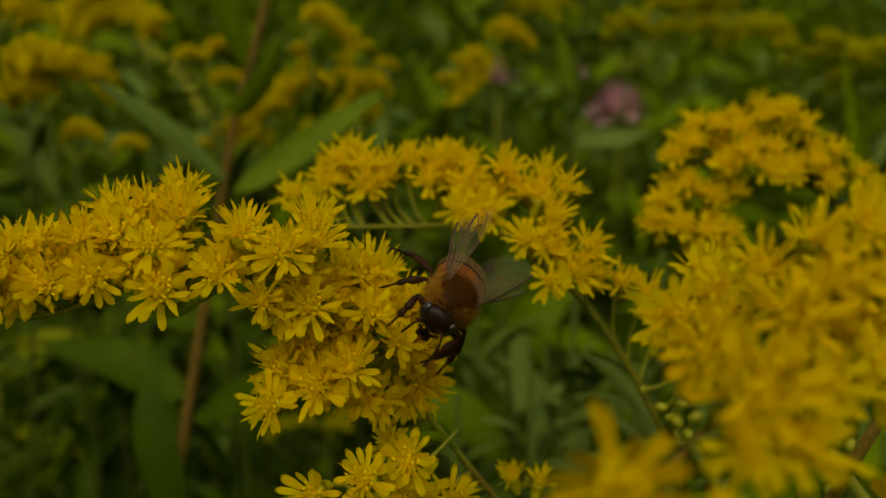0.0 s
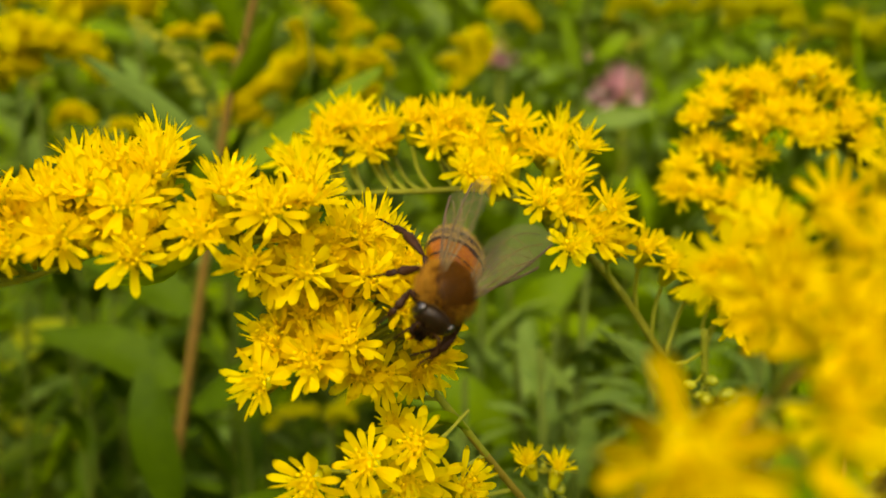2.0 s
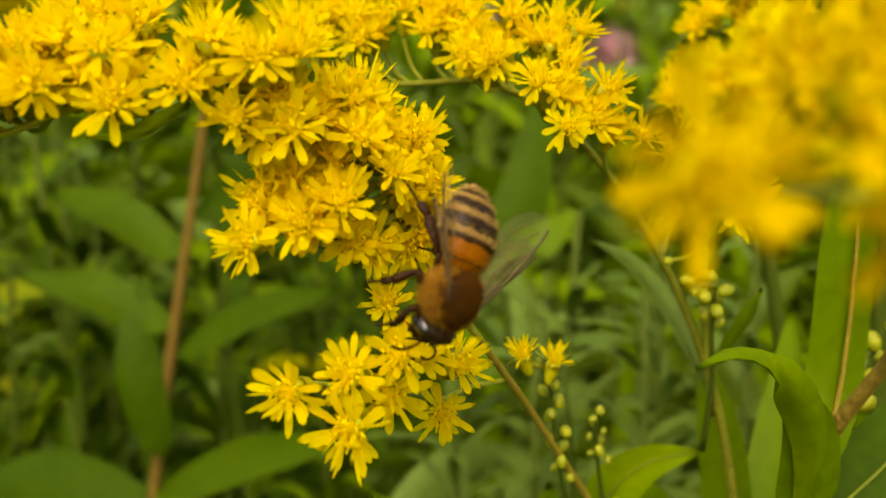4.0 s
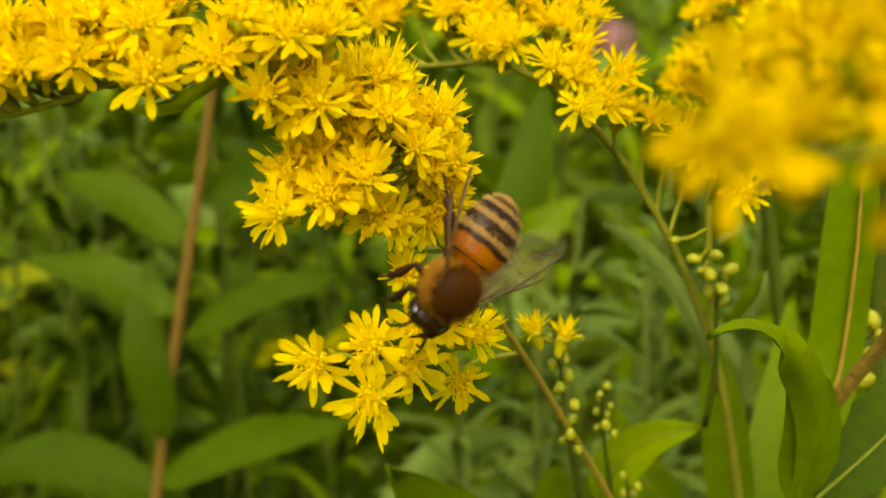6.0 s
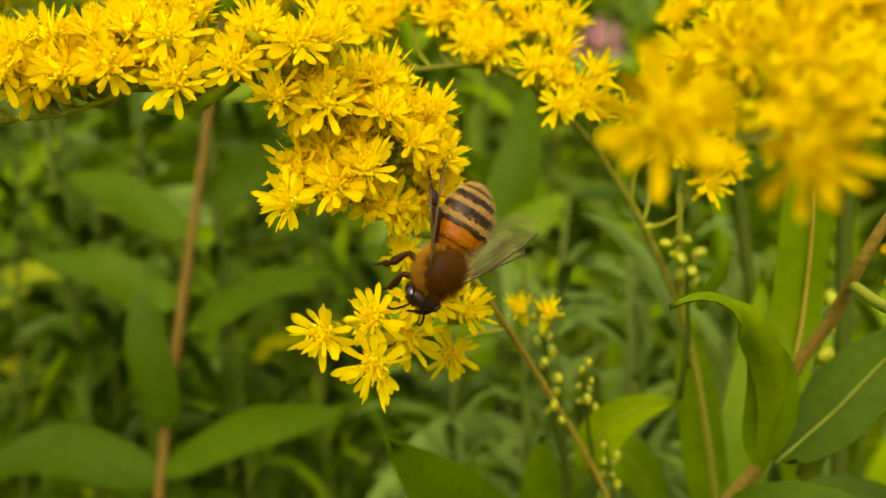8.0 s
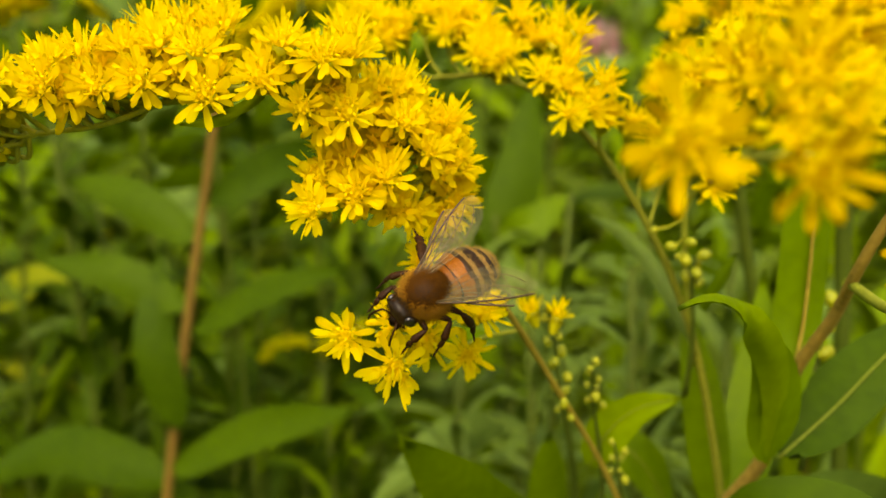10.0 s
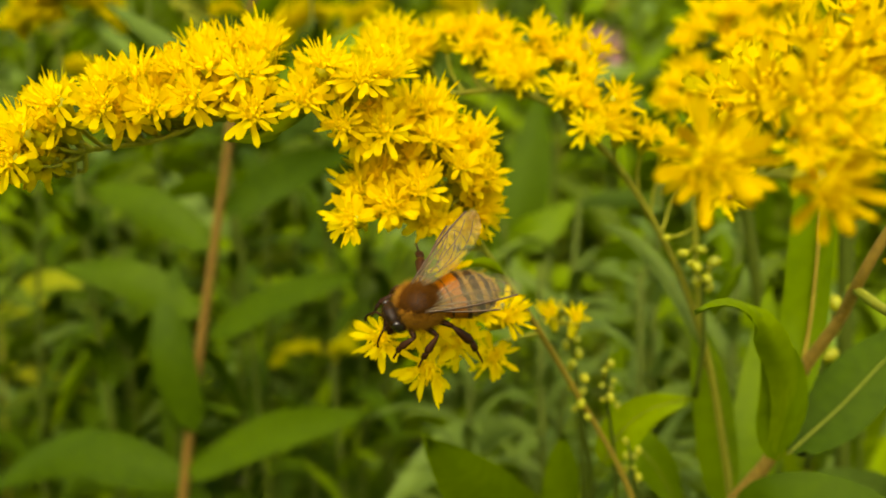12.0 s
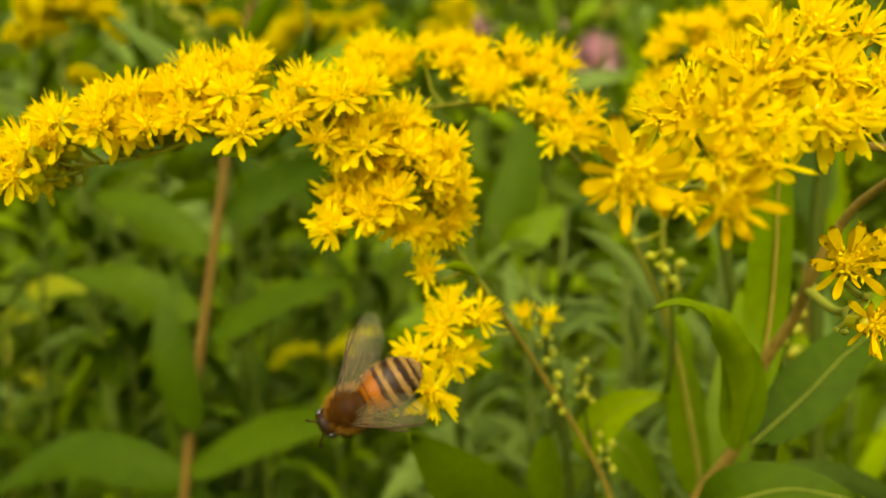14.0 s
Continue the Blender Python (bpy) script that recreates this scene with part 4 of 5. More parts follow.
    plumed(r, (0.0309, 0.500, 0.9353), PLUMES_FULL, [((0.0217, 0.500, 0.9497), (0.0429, 0.504, 0.9445)), ((0.0187, 0.500, 0.9512), (0.0367, 0.504, 0.9547)), ((-0.0020, 0.500, 0.9437), (0.0074, 0.504, 0.9235)), ((0.0040, 0.500, 0.9452), (0.0163, 0.504, 0.9295)), ((-0.0048, 0.500, 0.9349), (0.0014, 0.504, 0.9174))])
    plumed(r, (0.1026, 0.550, 0.9398), PLUMES_GREEN_FULL, [((0.0858, 0.550, 0.9524), (0.1155, 0.554, 0.9628)), ((0.0888, 0.550, 0.9588), (0.1158, 0.554, 0.9564)), ((0.0951, 0.550, 0.9653), (0.1121, 0.554, 0.9675)), ((0.1150, 0.550, 0.9559), (0.1419, 0.554, 0.9583)), ((0.1344, 0.550, 0.9578), (0.1664, 0.554, 0.9569)), ((0.1112, 0.550, 0.9686), (0.1379, 0.554, 0.9720)), ((0.1337, 0.550, 0.9708), (0.1672, 0.554, 0.9729))])
    for x, y, z, plumes, leaves, kinds, size, aim in (
            (0.05, 0.62, 0.985, 6, 8, PLUMES_GREEN, 0.6, None), (0.22, 0.60, 0.96, 5, 9, PLUMES_GREEN, 0.6, 200), (0.26, 0.62, 0.95, 5, 8, PLUMES_GREEN, 0.6, None), (-0.043, 0.33, 0.793, 2, 6, PLUMES_GREEN, 0.25, None), (-0.2, 0.5, 0.95, 5, 8, PLUMES, 0.6, None), (0.19, 0.66, 0.99, 5, 8, PLUMES_GREEN, 0.6, 180)):
        plant("goldenrod_plant", (x + r.uniform(-0.04, 0.04), y + r.uniform(0, 0.06), 0), (x, y, z), r, leaves + 8, plumes + 1, label, kinds, (0.035, 0.07), 0.72, stem_mat=STEM_GREEN, plume_size=size * 1.55, aim=aim)
    t = stalk("goldenrod_plant", [(0.10, 0.50, 0), (0.0578, 0.450, 0.8705), (0.0605, 0.450, 0.9135), (0.0640, 0.450, 0.9684)], (0.0016, 0.0011), STEM_GREEN, "tall leafy green stalk in front of the hedge")
    own_leaf(t, [(0.0607, 0.450, 0.9082), (0.0691, 0.440, 0.9288), (0.0817, 0.440, 0.9405)], 0.012, (0.5, 0.3, 0.8), None, LEAF)
    own_leaf(t, [(0.0616, 0.450, 0.9215), (0.0558, 0.450, 0.9372), (0.0513, 0.450, 0.9528)], 0.009, (0.9, 0.3, -0.3), None, LEAF)
    own_leaf(t, [(0.0596, 0.450, 0.9002), (0.0754, 0.440, 0.9004), (0.0962, 0.440, 0.9045)], 0.010, (0.4, 0.3, 0.8), None, LEAF_DULL)
    u = stalk("bud_spike", [(-0.07, 0.33, 0), (-0.0752, 0.310, 0.8797), (-0.0776, 0.310, 0.9010), (-0.0857, 0.310, 0.9164), (-0.0992, 0.310, 0.9298)], (0.0010, 0.0005), STEM_GREEN, "pale green nodding bud spike", "bud shoots", "flower buds")
    line = smooth_line([Vector(p) for p in ((-0.0803, 0.310, 0.9074), (-0.0884, 0.310, 0.9200), (-0.0983, 0.310, 0.9293))], 9)
    b = bmesh.new()
    ball(b, (0, 0, 0), (0.0013, 0.001, 0.001), None, 5, 8)
    bud = mesh_of("bud", b, BUD)
    for p in line:
        for k in range(2):
            put("bud", bud, u, Matrix.Translation(p + Vector((r.uniform(-1, 1), r.uniform(-1, 1), r.uniform(-1, 1))) * 0.0014 - u.location))
    for k in range(58):
        y = 0.30 + 1.0 * (k / 58) ** 1.2
        x = r.uniform(-1, 1) * (0.14 + 0.52 * y)
        z = 0.9 - y * 0.13 + r.uniform(-0.10, 0.02) - (0.05 if y < 0.45 else 0) + 0.08 * max(0, y - 0.6)
        # plants on the left take the darker copy, their shade put into the colour
        plant("leafy_plant", (x + r.uniform(-0.06, 0.06), y + r.uniform(-0.02, 0.06), 0), (x, y, z), r, 24, 2 if y > 0.75 and r.random() < 0.3 else 0, "tall green leafy goldenrod plant not yet in flower", PLUMES, (0.055, 0.1), 0.45, "leafy plants", STEM_GREEN if r.random() < 0.9 else STEM, 0.9, LEAVES_SHADED if x < 0.0 else r.choice((LEAVES, LEAVES_DULL, LEAVES_FRESH)))

    # more plants in the shade-darkened green, covering brighter growth on the left
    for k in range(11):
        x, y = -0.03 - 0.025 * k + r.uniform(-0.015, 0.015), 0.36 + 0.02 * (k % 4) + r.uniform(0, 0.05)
        plant("leafy_plant", (x + r.uniform(-0.05, 0.05), y + r.uniform(0, 0.05), 0), (x, y, 0.845 + r.uniform(-0.03, 0.03)), r, 26, 0, "tall green leafy goldenrod plant not yet in flower", None, (0.06, 0.105), 0.5, "leafy plants", STEM_GREEN, blades=LEAVES_SHADED)
    for x, y, z in ((0.004, 0.225, 0.838), (0.020, 0.205, 0.850), (0.034, 0.235, 0.862), (0.046, 0.215, 0.846), (0.058, 0.245, 0.872), (0.074, 0.225, 0.852), (0.030, 0.265, 0.842), (0.062, 0.275, 0.850), (0.088, 0.265, 0.866), (0.010, 0.275, 0.856)):
        plant("weed_plant", (x + r.uniform(-0.03, 0.03), y + r.uniform(0, 0.03), 0), (x, y, z), r, 28, 0, "weed with narrow greyish green leaves", None, (0.022, 0.044), 0.84, "weeds", STEM_GREEN, blades=r.choice((LEAVES_NARROW, LEAVES_NARROW, LEAVES_DULL)))


def grass_blades():
    """Broad pale blades standing upright among the weeds."""
    r = random.Random(31)
    for x, y, z in ((0.232, 0.5, 0.97), (0.246, 0.52, 0.93), (0.16, 0.46, 0.90), (0.085, 0.42, 0.855), (0.03, 0.48, 0.87)):
        bm = bmesh.new()
        bend = Vector((r.uniform(-0.035, 0.035), r.uniform(-0.02, 0.02), 0))
        leaf_sheet(bm, [(0.01, 0.01, 0), (0.004, 0.005, z * 0.6), bend * 0.3 + Vector((0, 0, z * 0.88)), bend + Vector((0, 0, z))], r.uniform(0.009, 0.014), (1, r.uniform(-0.4, 0.4), 0), (1, 0.2, 0), 14)
        tagged(put("grass_blade", mesh_of("blade", bm, LEAF if y < 0.5 else LEAF_FRESH), None, Matrix.Translation((x, y, 0))), "tall bright green upright grass blade", "grass", "grass blades")


def pink_flowers():
    for x, y, z, q in ((0.1252, 0.7, 0.916, 1.45), (0.0347, 0.7, 0.942, 0.8), (0.10, 0.74, 0.95, 0.5)):
        thing = stalk("pink_flower", [(x + 0.03, y + 0.02, 0), (x + 0.01, y, z * 0.6), (x, y, z)], (0.002, 0.001), TWIG, "pale pink ragged flower head on a green stalk", "pink flowers", "flower")
        r = random.Random(int(x * 1000))
        bm = bmesh.new()
        for k in range(90):
            a, e = r.uniform(0, 360), r.uniform(-10, 85)
            blade(bm, pose(0, 0, 0, 0, 0, a) @ pose(0, 0, 0, r.uniform(-40, 40), -e, 0), r.uniform(0.012, 0.022) * q, 0.005 * q, r.uniform(-0.003, 0.003), 3, 0.0002)
        put("petals", mesh_of("petals", bm, PINK), thing, Matrix.Translation(Vector((x, y, z)) - thing.location))


def scatter(name, label, category, count, where, size, mats, seed):
    """Many joined leaves, each a folded blade; where gives a place, from a random source."""
    r = random.Random(seed)
    verts, faces, slots = [], [], []
    for _ in range(count):
        p = Vector(where(r))
        q = r.uniform(*size)
        m = Matrix.Translation(p) @ pose(0, 0, 0, 0, 0, r.uniform(0, 360)) @ pose(0, 0, 0, r.uniform(-50, 50), r.uniform(-60, 45), 0)
        w = q * r.uniform(0.16, 0.34)
        b = len(verts)
        for x, y, z in ((0, 0, 0), (0.3, -0.42, 0.06), (0.3, 0, -0.02), (0.3, 0.42, 0.06), (0.65, -0.4, 0.03), (0.65, 0, -0.05), (0.65, 0.4, 0.03), (1, 0, -0.14)):
            verts.append(m @ Vector((x * q, y * w, z * q)))
        new_faces = ((0, 1, 2), (0, 2, 3), (1, 4, 5, 2), (2, 5, 6, 3), (4, 7, 5), (5, 7, 6))
        faces += [tuple(b + i for i in f) for f in new_faces]
        slots += [r.randrange(len(mats))] * len(new_faces)
    me = bpy.data.meshes.new(name)
    me.from_pydata(verts, [], faces)
    for m in mats:
        me.materials.append(m)
    me.polygons.foreach_set("material_index", slots)
    me.polygons.foreach_set("use_smooth", [True] * len(faces))
    return tagged(put(name, me), label, category, kind="stuff")


behind()
grass_blades()
pink_flowers()
def around(r, near, far, low, high):
    """A place at random in a ring about the bee, thinning out with distance."""
    a, d = r.uniform(0, math.tau), near + (far - near) * r.random() ** 1.3
    return d * math.cos(a), 0.1 + d * math.sin(a), low + (high - low) * r.random() ** 1.6


def bank(r):
    """A place in the thick growth beyond the goldenrod."""
    y = 0.36 + abs(r.gauss(0, 0.75))
    return r.gauss(0, 0.45 + 0.25 * y), y, r.uniform(0.0, 0.80) + 0.08 * r.random()


def bank_top(r):
    y = 0.66 + abs(r.gauss(0, 0.75))
    return r.gauss(0, 0.4) * (0.5 + y), y, 0.70 + r.random() ** 0.8 * (0.1 + 0.40 * (y - 0.55))


scatter("undergrowth", "dense low green weeds and grass between the stalks", "undergrowth", 11000, bank, (0.03, 0.09), [FAR_LEAF, FAR_LEAF, FAR_DARK, LEAF_DULL], 21)
scatter("tall_weeds", "tall green weeds and grasses standing behind the goldenrod", "undergrowth", 7000, bank_top, (0.03, 0.10), [FAR_LEAF, FAR_LEAF, FAR_LEAF, FAR_DARK, FAR_DARK, LEAF_DULL, LEAF_SILVER], 24)
scatter("meadow_weeds", "low tangle of green weeds all over the ground", "undergrowth", 30000, lambda r: around(r, 0.3, 8, 0.0, 0.3), (0.07, 0.2), [FAR_LEAF, LEAF_DULL], 22)
scatter("hedge", "dark green leafy hedge behind the weeds", "hedge", 17000, lambda r: (lambda x, z: (x, 2.75 + 0.12 * math.sin(2.1 * x) + abs(r.gauss(0, 0.3)) + 0.18 * z * z * 0.5, z))(r.uniform(-6, 6), 2.5 * r.random() ** 0.9), (0.06, 0.14), [FAR_LEAF, FAR_DARK, FAR_DARK, LEAF_DULL], 23)
scatter("hedge_crown", "leafy top of the hedge", "hedge", 6000, lambda r: (r.uniform(-6.2, 6.2), r.uniform(3.2, 5.0), r.uniform(2.05, 2.65)), (0.08, 0.16), [FAR_LEAF, FAR_LEAF, LEAF_DULL], 25)


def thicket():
    """Lumpy backing sheet, added to stand for the hedge's shaded depth and hide sky."""
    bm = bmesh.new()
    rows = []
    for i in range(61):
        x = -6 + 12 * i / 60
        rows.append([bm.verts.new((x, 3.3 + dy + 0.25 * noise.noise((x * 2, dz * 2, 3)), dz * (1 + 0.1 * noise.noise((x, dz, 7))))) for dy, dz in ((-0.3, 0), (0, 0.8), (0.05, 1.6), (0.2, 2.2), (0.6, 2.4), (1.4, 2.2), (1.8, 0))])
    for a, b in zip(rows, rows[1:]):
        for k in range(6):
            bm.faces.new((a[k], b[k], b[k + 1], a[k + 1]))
    return tagged(put("thicket", mesh_of("thicket", bm, FAR_LEAF)), "green backing sheet in place of the shaded hedge inside", "hedge", kind="stuff")


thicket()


# ---- the honeybee: x ahead, y to its left, z up, the origin in the middle of its thorax ----
def mm_tube(bm, pts, radii, sides=8, slot=0, flat=1.0):
    tube(bm, [Vector(p) * MM for p in pts], [q * MM for q in radii], sides, slot, flat)


def mm_ball(bm, c, radii, turn=None, rings=10, sides=16, slot=0):
    ball(bm, Vector(c) * MM, [q * MM for q in radii], turn, rings, sides, slot)


def fur(bm, r, count, place, length, thick=0.035, lean=(-0.5, 0, 0), rough=0.35):
    """Fine hairs; place gives a root and a normal in millimetres."""
    for _ in range(count):
        p, nor = place(r)
        way = (Vector(nor).normalized() + Vector(lean) + Vector((r.gauss(0, rough), r.gauss(0, rough), r.gauss(0, rough)))).normalized()
        turn = frame_along(way)
        h = r.uniform(*length)
        foot = [bm.verts.new((Vector(p) + turn @ Vector((thick * math.cos(a), thick * math.sin(a), 0))) * MM) for a in (0, 2.1, 4.2)]
        top = bm.verts.new((Vector(p) + way * h) * MM)
        for k in range(3):
            bm.faces.new((foot[k], foot[(k + 1) % 3], top))


def on_ball(c, radii, keep):
    """Random places on an ellipsoid for which keep(unit normal) holds."""
    def pick(r):
        while True:
            v = Vector((r.gauss(0, 1), r.gauss(0, 1), r.gauss(0, 1))).normalized()
            if keep(v):
                return Vector(c) + Vector((v.x * radii[0], v.y * radii[1], v.z * radii[2])), Vector((v.x / radii[0], v.y / radii[1], v.z / radii[2]))
    return pick


RINGS = [(-1.7, 0.9), (-2.1, 1.8), (-3.0, 2.32), (-4.2, 2.55), (-5.5, 2.5), (-6.7, 2.15), (-7.7, 1.5), (-8.6, 0.5)]


def belly_radius(x):
    for (a, p), (b, q) in zip(RINGS, RINGS[1:]):
        if b <= x <= a:
            return p + (q - p) * (a - x) / (a - b)
    return 0.4


def belly_axis(x):
    return -0.3 - 0.026 * (x + 1.7) ** 2


def tergite(parent, x0, x1, bands, name="abdomen_segment"):
    """One ring of the abdomen from x0 back to x1, overlapping the next; bands: (share of its length, material slot)."""
    bm = bmesh.new()
    rows, sides = 22, 44
    prev, prev_s = None, 0
    for i in range(rows + 1):
        s = i / rows
        x = x0 + (x1 - x0 - 0.12) * s
        q = belly_radius(x) * (0.985 + 0.035 * s) + (0.03 if s > 0.8 else 0)
        ring = [bm.verts.new(Vector((x, q * math.cos(a), belly_axis(x) + 0.74 * q * math.sin(a))) * MM) for a in (math.tau * k / sides for k in range(sides))]
        if prev:
            for k in range(sides):
                ragged = 0.11 * noise.noise((k * 0.4, x0 * 3.0, 0)) + 0.07 * noise.noise((k * 1.7, x0 * 5.0, 3))
                slot = next((m for limit, m in bands if (s + prev_s) / 2 + ragged <= limit), bands[-1][1])
                bm.faces.new((prev[k], prev[(k + 1) % sides], ring[(k + 1) % sides], ring[k])).material_index = slot
        else:
            bm.faces.new(ring[::-1])
        prev, prev_s = ring, s
    bm.faces.new(prev).material_index = bands[-1][1]
    return put(name, mesh_of(name, bm, CHITIN_ORANGE, CHITIN_DARK, CHITIN_TAN), parent)


def wing(bee, side, hind):
    """A wing, along -x from its hinge, its leading edge outwards."""
    length, chord = (6.8, 2.7) if hind else (9.7, 3.5)
    front = lambda s: 0.25 + chord * (0.30 * math.sin(math.pi * min(1, s * 0.9) * 0.62) * (1 - 0.25 * s)) * (1 if s < 0.9 else math.sqrt(max(0, 1 - ((s - 0.9) / 0.1) ** 2)) * 0.75 + 0.25)
    back = lambda s: 0.1 - chord * (0.10 + 0.62 * math.sin(math.pi * min(1, 0.05 + s * 0.85)) ** 0.9) * (1 if s < 0.8 else math.sqrt(max(0, 1 - ((s - 0.8) / 0.2) ** 2)))
    warp = lambda s, v: 0.16 * math.sin(3 * s) + 0.07 * math.sin(9 * v + 6 * s)
    spot = lambda s, v: Vector((-length * s, side * (back(s) + (front(s) - back(s)) * v), warp(s, v))) * MM
    bm = bmesh.new()
    n, k = 18, 7
    grid = [[bm.verts.new(spot(i / n, j / k)) for j in range(k + 1)] for i in range(n + 1)]
    for i in range(n):
        for j in range(k):
            bm.faces.new((grid[i][j], grid[i + 1][j], grid[i + 1][j + 1], grid[i][j + 1]))
    bmesh.ops.remove_doubles(bm, verts=bm.verts, dist=0.00001)
    w = put("hind_wing" if hind else "fore_wing", mesh_of("wing", bm, MEMBRANE), bee)
    w["label"] = "clear brownish wing with dark veins"
    vb = bmesh.new()
    lines = [([(i / 14, 1.0) for i in range(14)], 0.10), ([(0, 0.8), (0.25, 0.82), (0.5, 0.86), (0.66, 0.97)], 0.07), ([(0, 0.6), (0.3, 0.55), (0.5, 0.58), (0.7, 0.62), (0.86, 0.8)], 0.055), ([(0.02, 0.4), (0.3, 0.3), (0.55, 0.22), (0.78, 0.3), (0.9, 0.45)], 0.05), ([(0.3, 0.3), (0.33, 0.55)], 0.045), ([(0.5, 0.58), (0.53, 0.86)], 0.045), ([(0.55, 0.22), (0.6, 0.6)], 0.045), ([(0.68, 0.26), (0.72, 0.62), (0.69, 0.95)], 0.045), ([(0.02, 0.2), (0.25, 0.1), (0.4, 0.03)], 0.045)]
    for pts, q in lines[1:4] + lines[5:7] if hind else lines[1:]:
        tube(vb, smooth_line([spot(s, v) for s, v in pts], 3), q * 0.72 * MM, 5)
    put("vein_net", mesh_of("vein_net", vb, VEIN_PALE), w)
    eb = bmesh.new()
    tube(eb, smooth_line([spot(s, v) for s, v in lines[0][0]], 3), 0.095 * MM, 5)
    put("leading_edge", mesh_of("leading_edge", eb, VEIN), w, None, "dark brown leading edge")
    return w


def leg(bee, side, kind):
    """A leg from its hinge: the thigh, with shin and foot joined on."""
    thigh, shin, foot, wide = {"fore_leg": (1.9, 1.7, 2.0, 0.29), "middle_leg": (2.3, 2.0, 2.3, 0.31), "hind_leg": (2.4, 2.9, 3.0, 0.42)}[kind]
    a = Vector((0, 0, 0))
    if kind == "hind_leg":
        ways = ((0.1, 0.86, 0.45), (-0.15, 0.9, -0.35), (0.0, 0.72, -0.55))
    else:
        ways = ((-0.30, 0.85, 0.45), (0.72, 0.5, -0.45), (0.25, 0.35, -0.9))
    b = a + Vector((ways[0][0], side * ways[0][1], ways[0][2])).normalized() * thigh
    c = b + Vector((ways[1][0], side * ways[1][1], ways[1][2])).normalized() * shin
    d = c + Vector((ways[2][0], side * ways[2][1], ways[2][2])).normalized() * foot
    bm = bmesh.new()
    mm_tube(bm, [a, a.lerp(b, 0.15), a.lerp(b, 0.6), b], [0.27, 0.34, 0.33, 0.22], 9)
    r = random.Random(len(kind) + side)
    lg = put(kind, mesh_of("thigh", bm, LEG_MAT), bee)
    bm = bmesh.new()
    mm_tube(bm, [b, b.lerp(c, 0.3), b.lerp(c, 0.8), c], [0.16, wide * 0.9, wide * 1.35, wide * 0.8], 9, 0, 0.7)
    fur(bm, r, 90, lambda q: ((lambda p: (p, Vector((q.gauss(0, 1), q.gauss(0, 1), q.gauss(0, 1)))))(b.lerp(c, q.uniform(0.2, 1)))), (0.25, 0.5), 0.02, (0, 0, 0))
    put("shin", mesh_of("shin", bm, LEG_MAT), lg)
    bm = bmesh.new()
    e = c.lerp(d, 0.45)
    mm_tube(bm, [c, c.lerp(e, 0.25), c.lerp(e, 0.8), e], [wide * 0.55, wide * 1.05, wide * 1.0, 0.13], 9, 0, 0.6)
    for k in range(4):
        p, q = e.lerp(d, k / 4), e.lerp(d, (k + 0.9) / 4)
        mm_tube(bm, [p, p.lerp(q, 0.7), q], [0.07, 0.13, 0.08], 7)
    mm_tube(bm, [d, d + Vector((0.15, side * 0.2, -0.25))], [0.07, 0.02], 5)
    mm_tube(bm, [d, d + Vector((-0.15, side * 0.2, -0.25))], [0.07, 0.02], 5)
    fur(bm, r, 60, lambda q: (c.lerp(e, q.uniform(0.1, 1)), Vector((q.gauss(0, 1), q.gauss(0, 1), q.gauss(0, 1)))), (0.2, 0.4), 0.02, (0, 0, 0))
    put("foot", mesh_of("foot", bm, LEG_MAT), lg)
    return lg


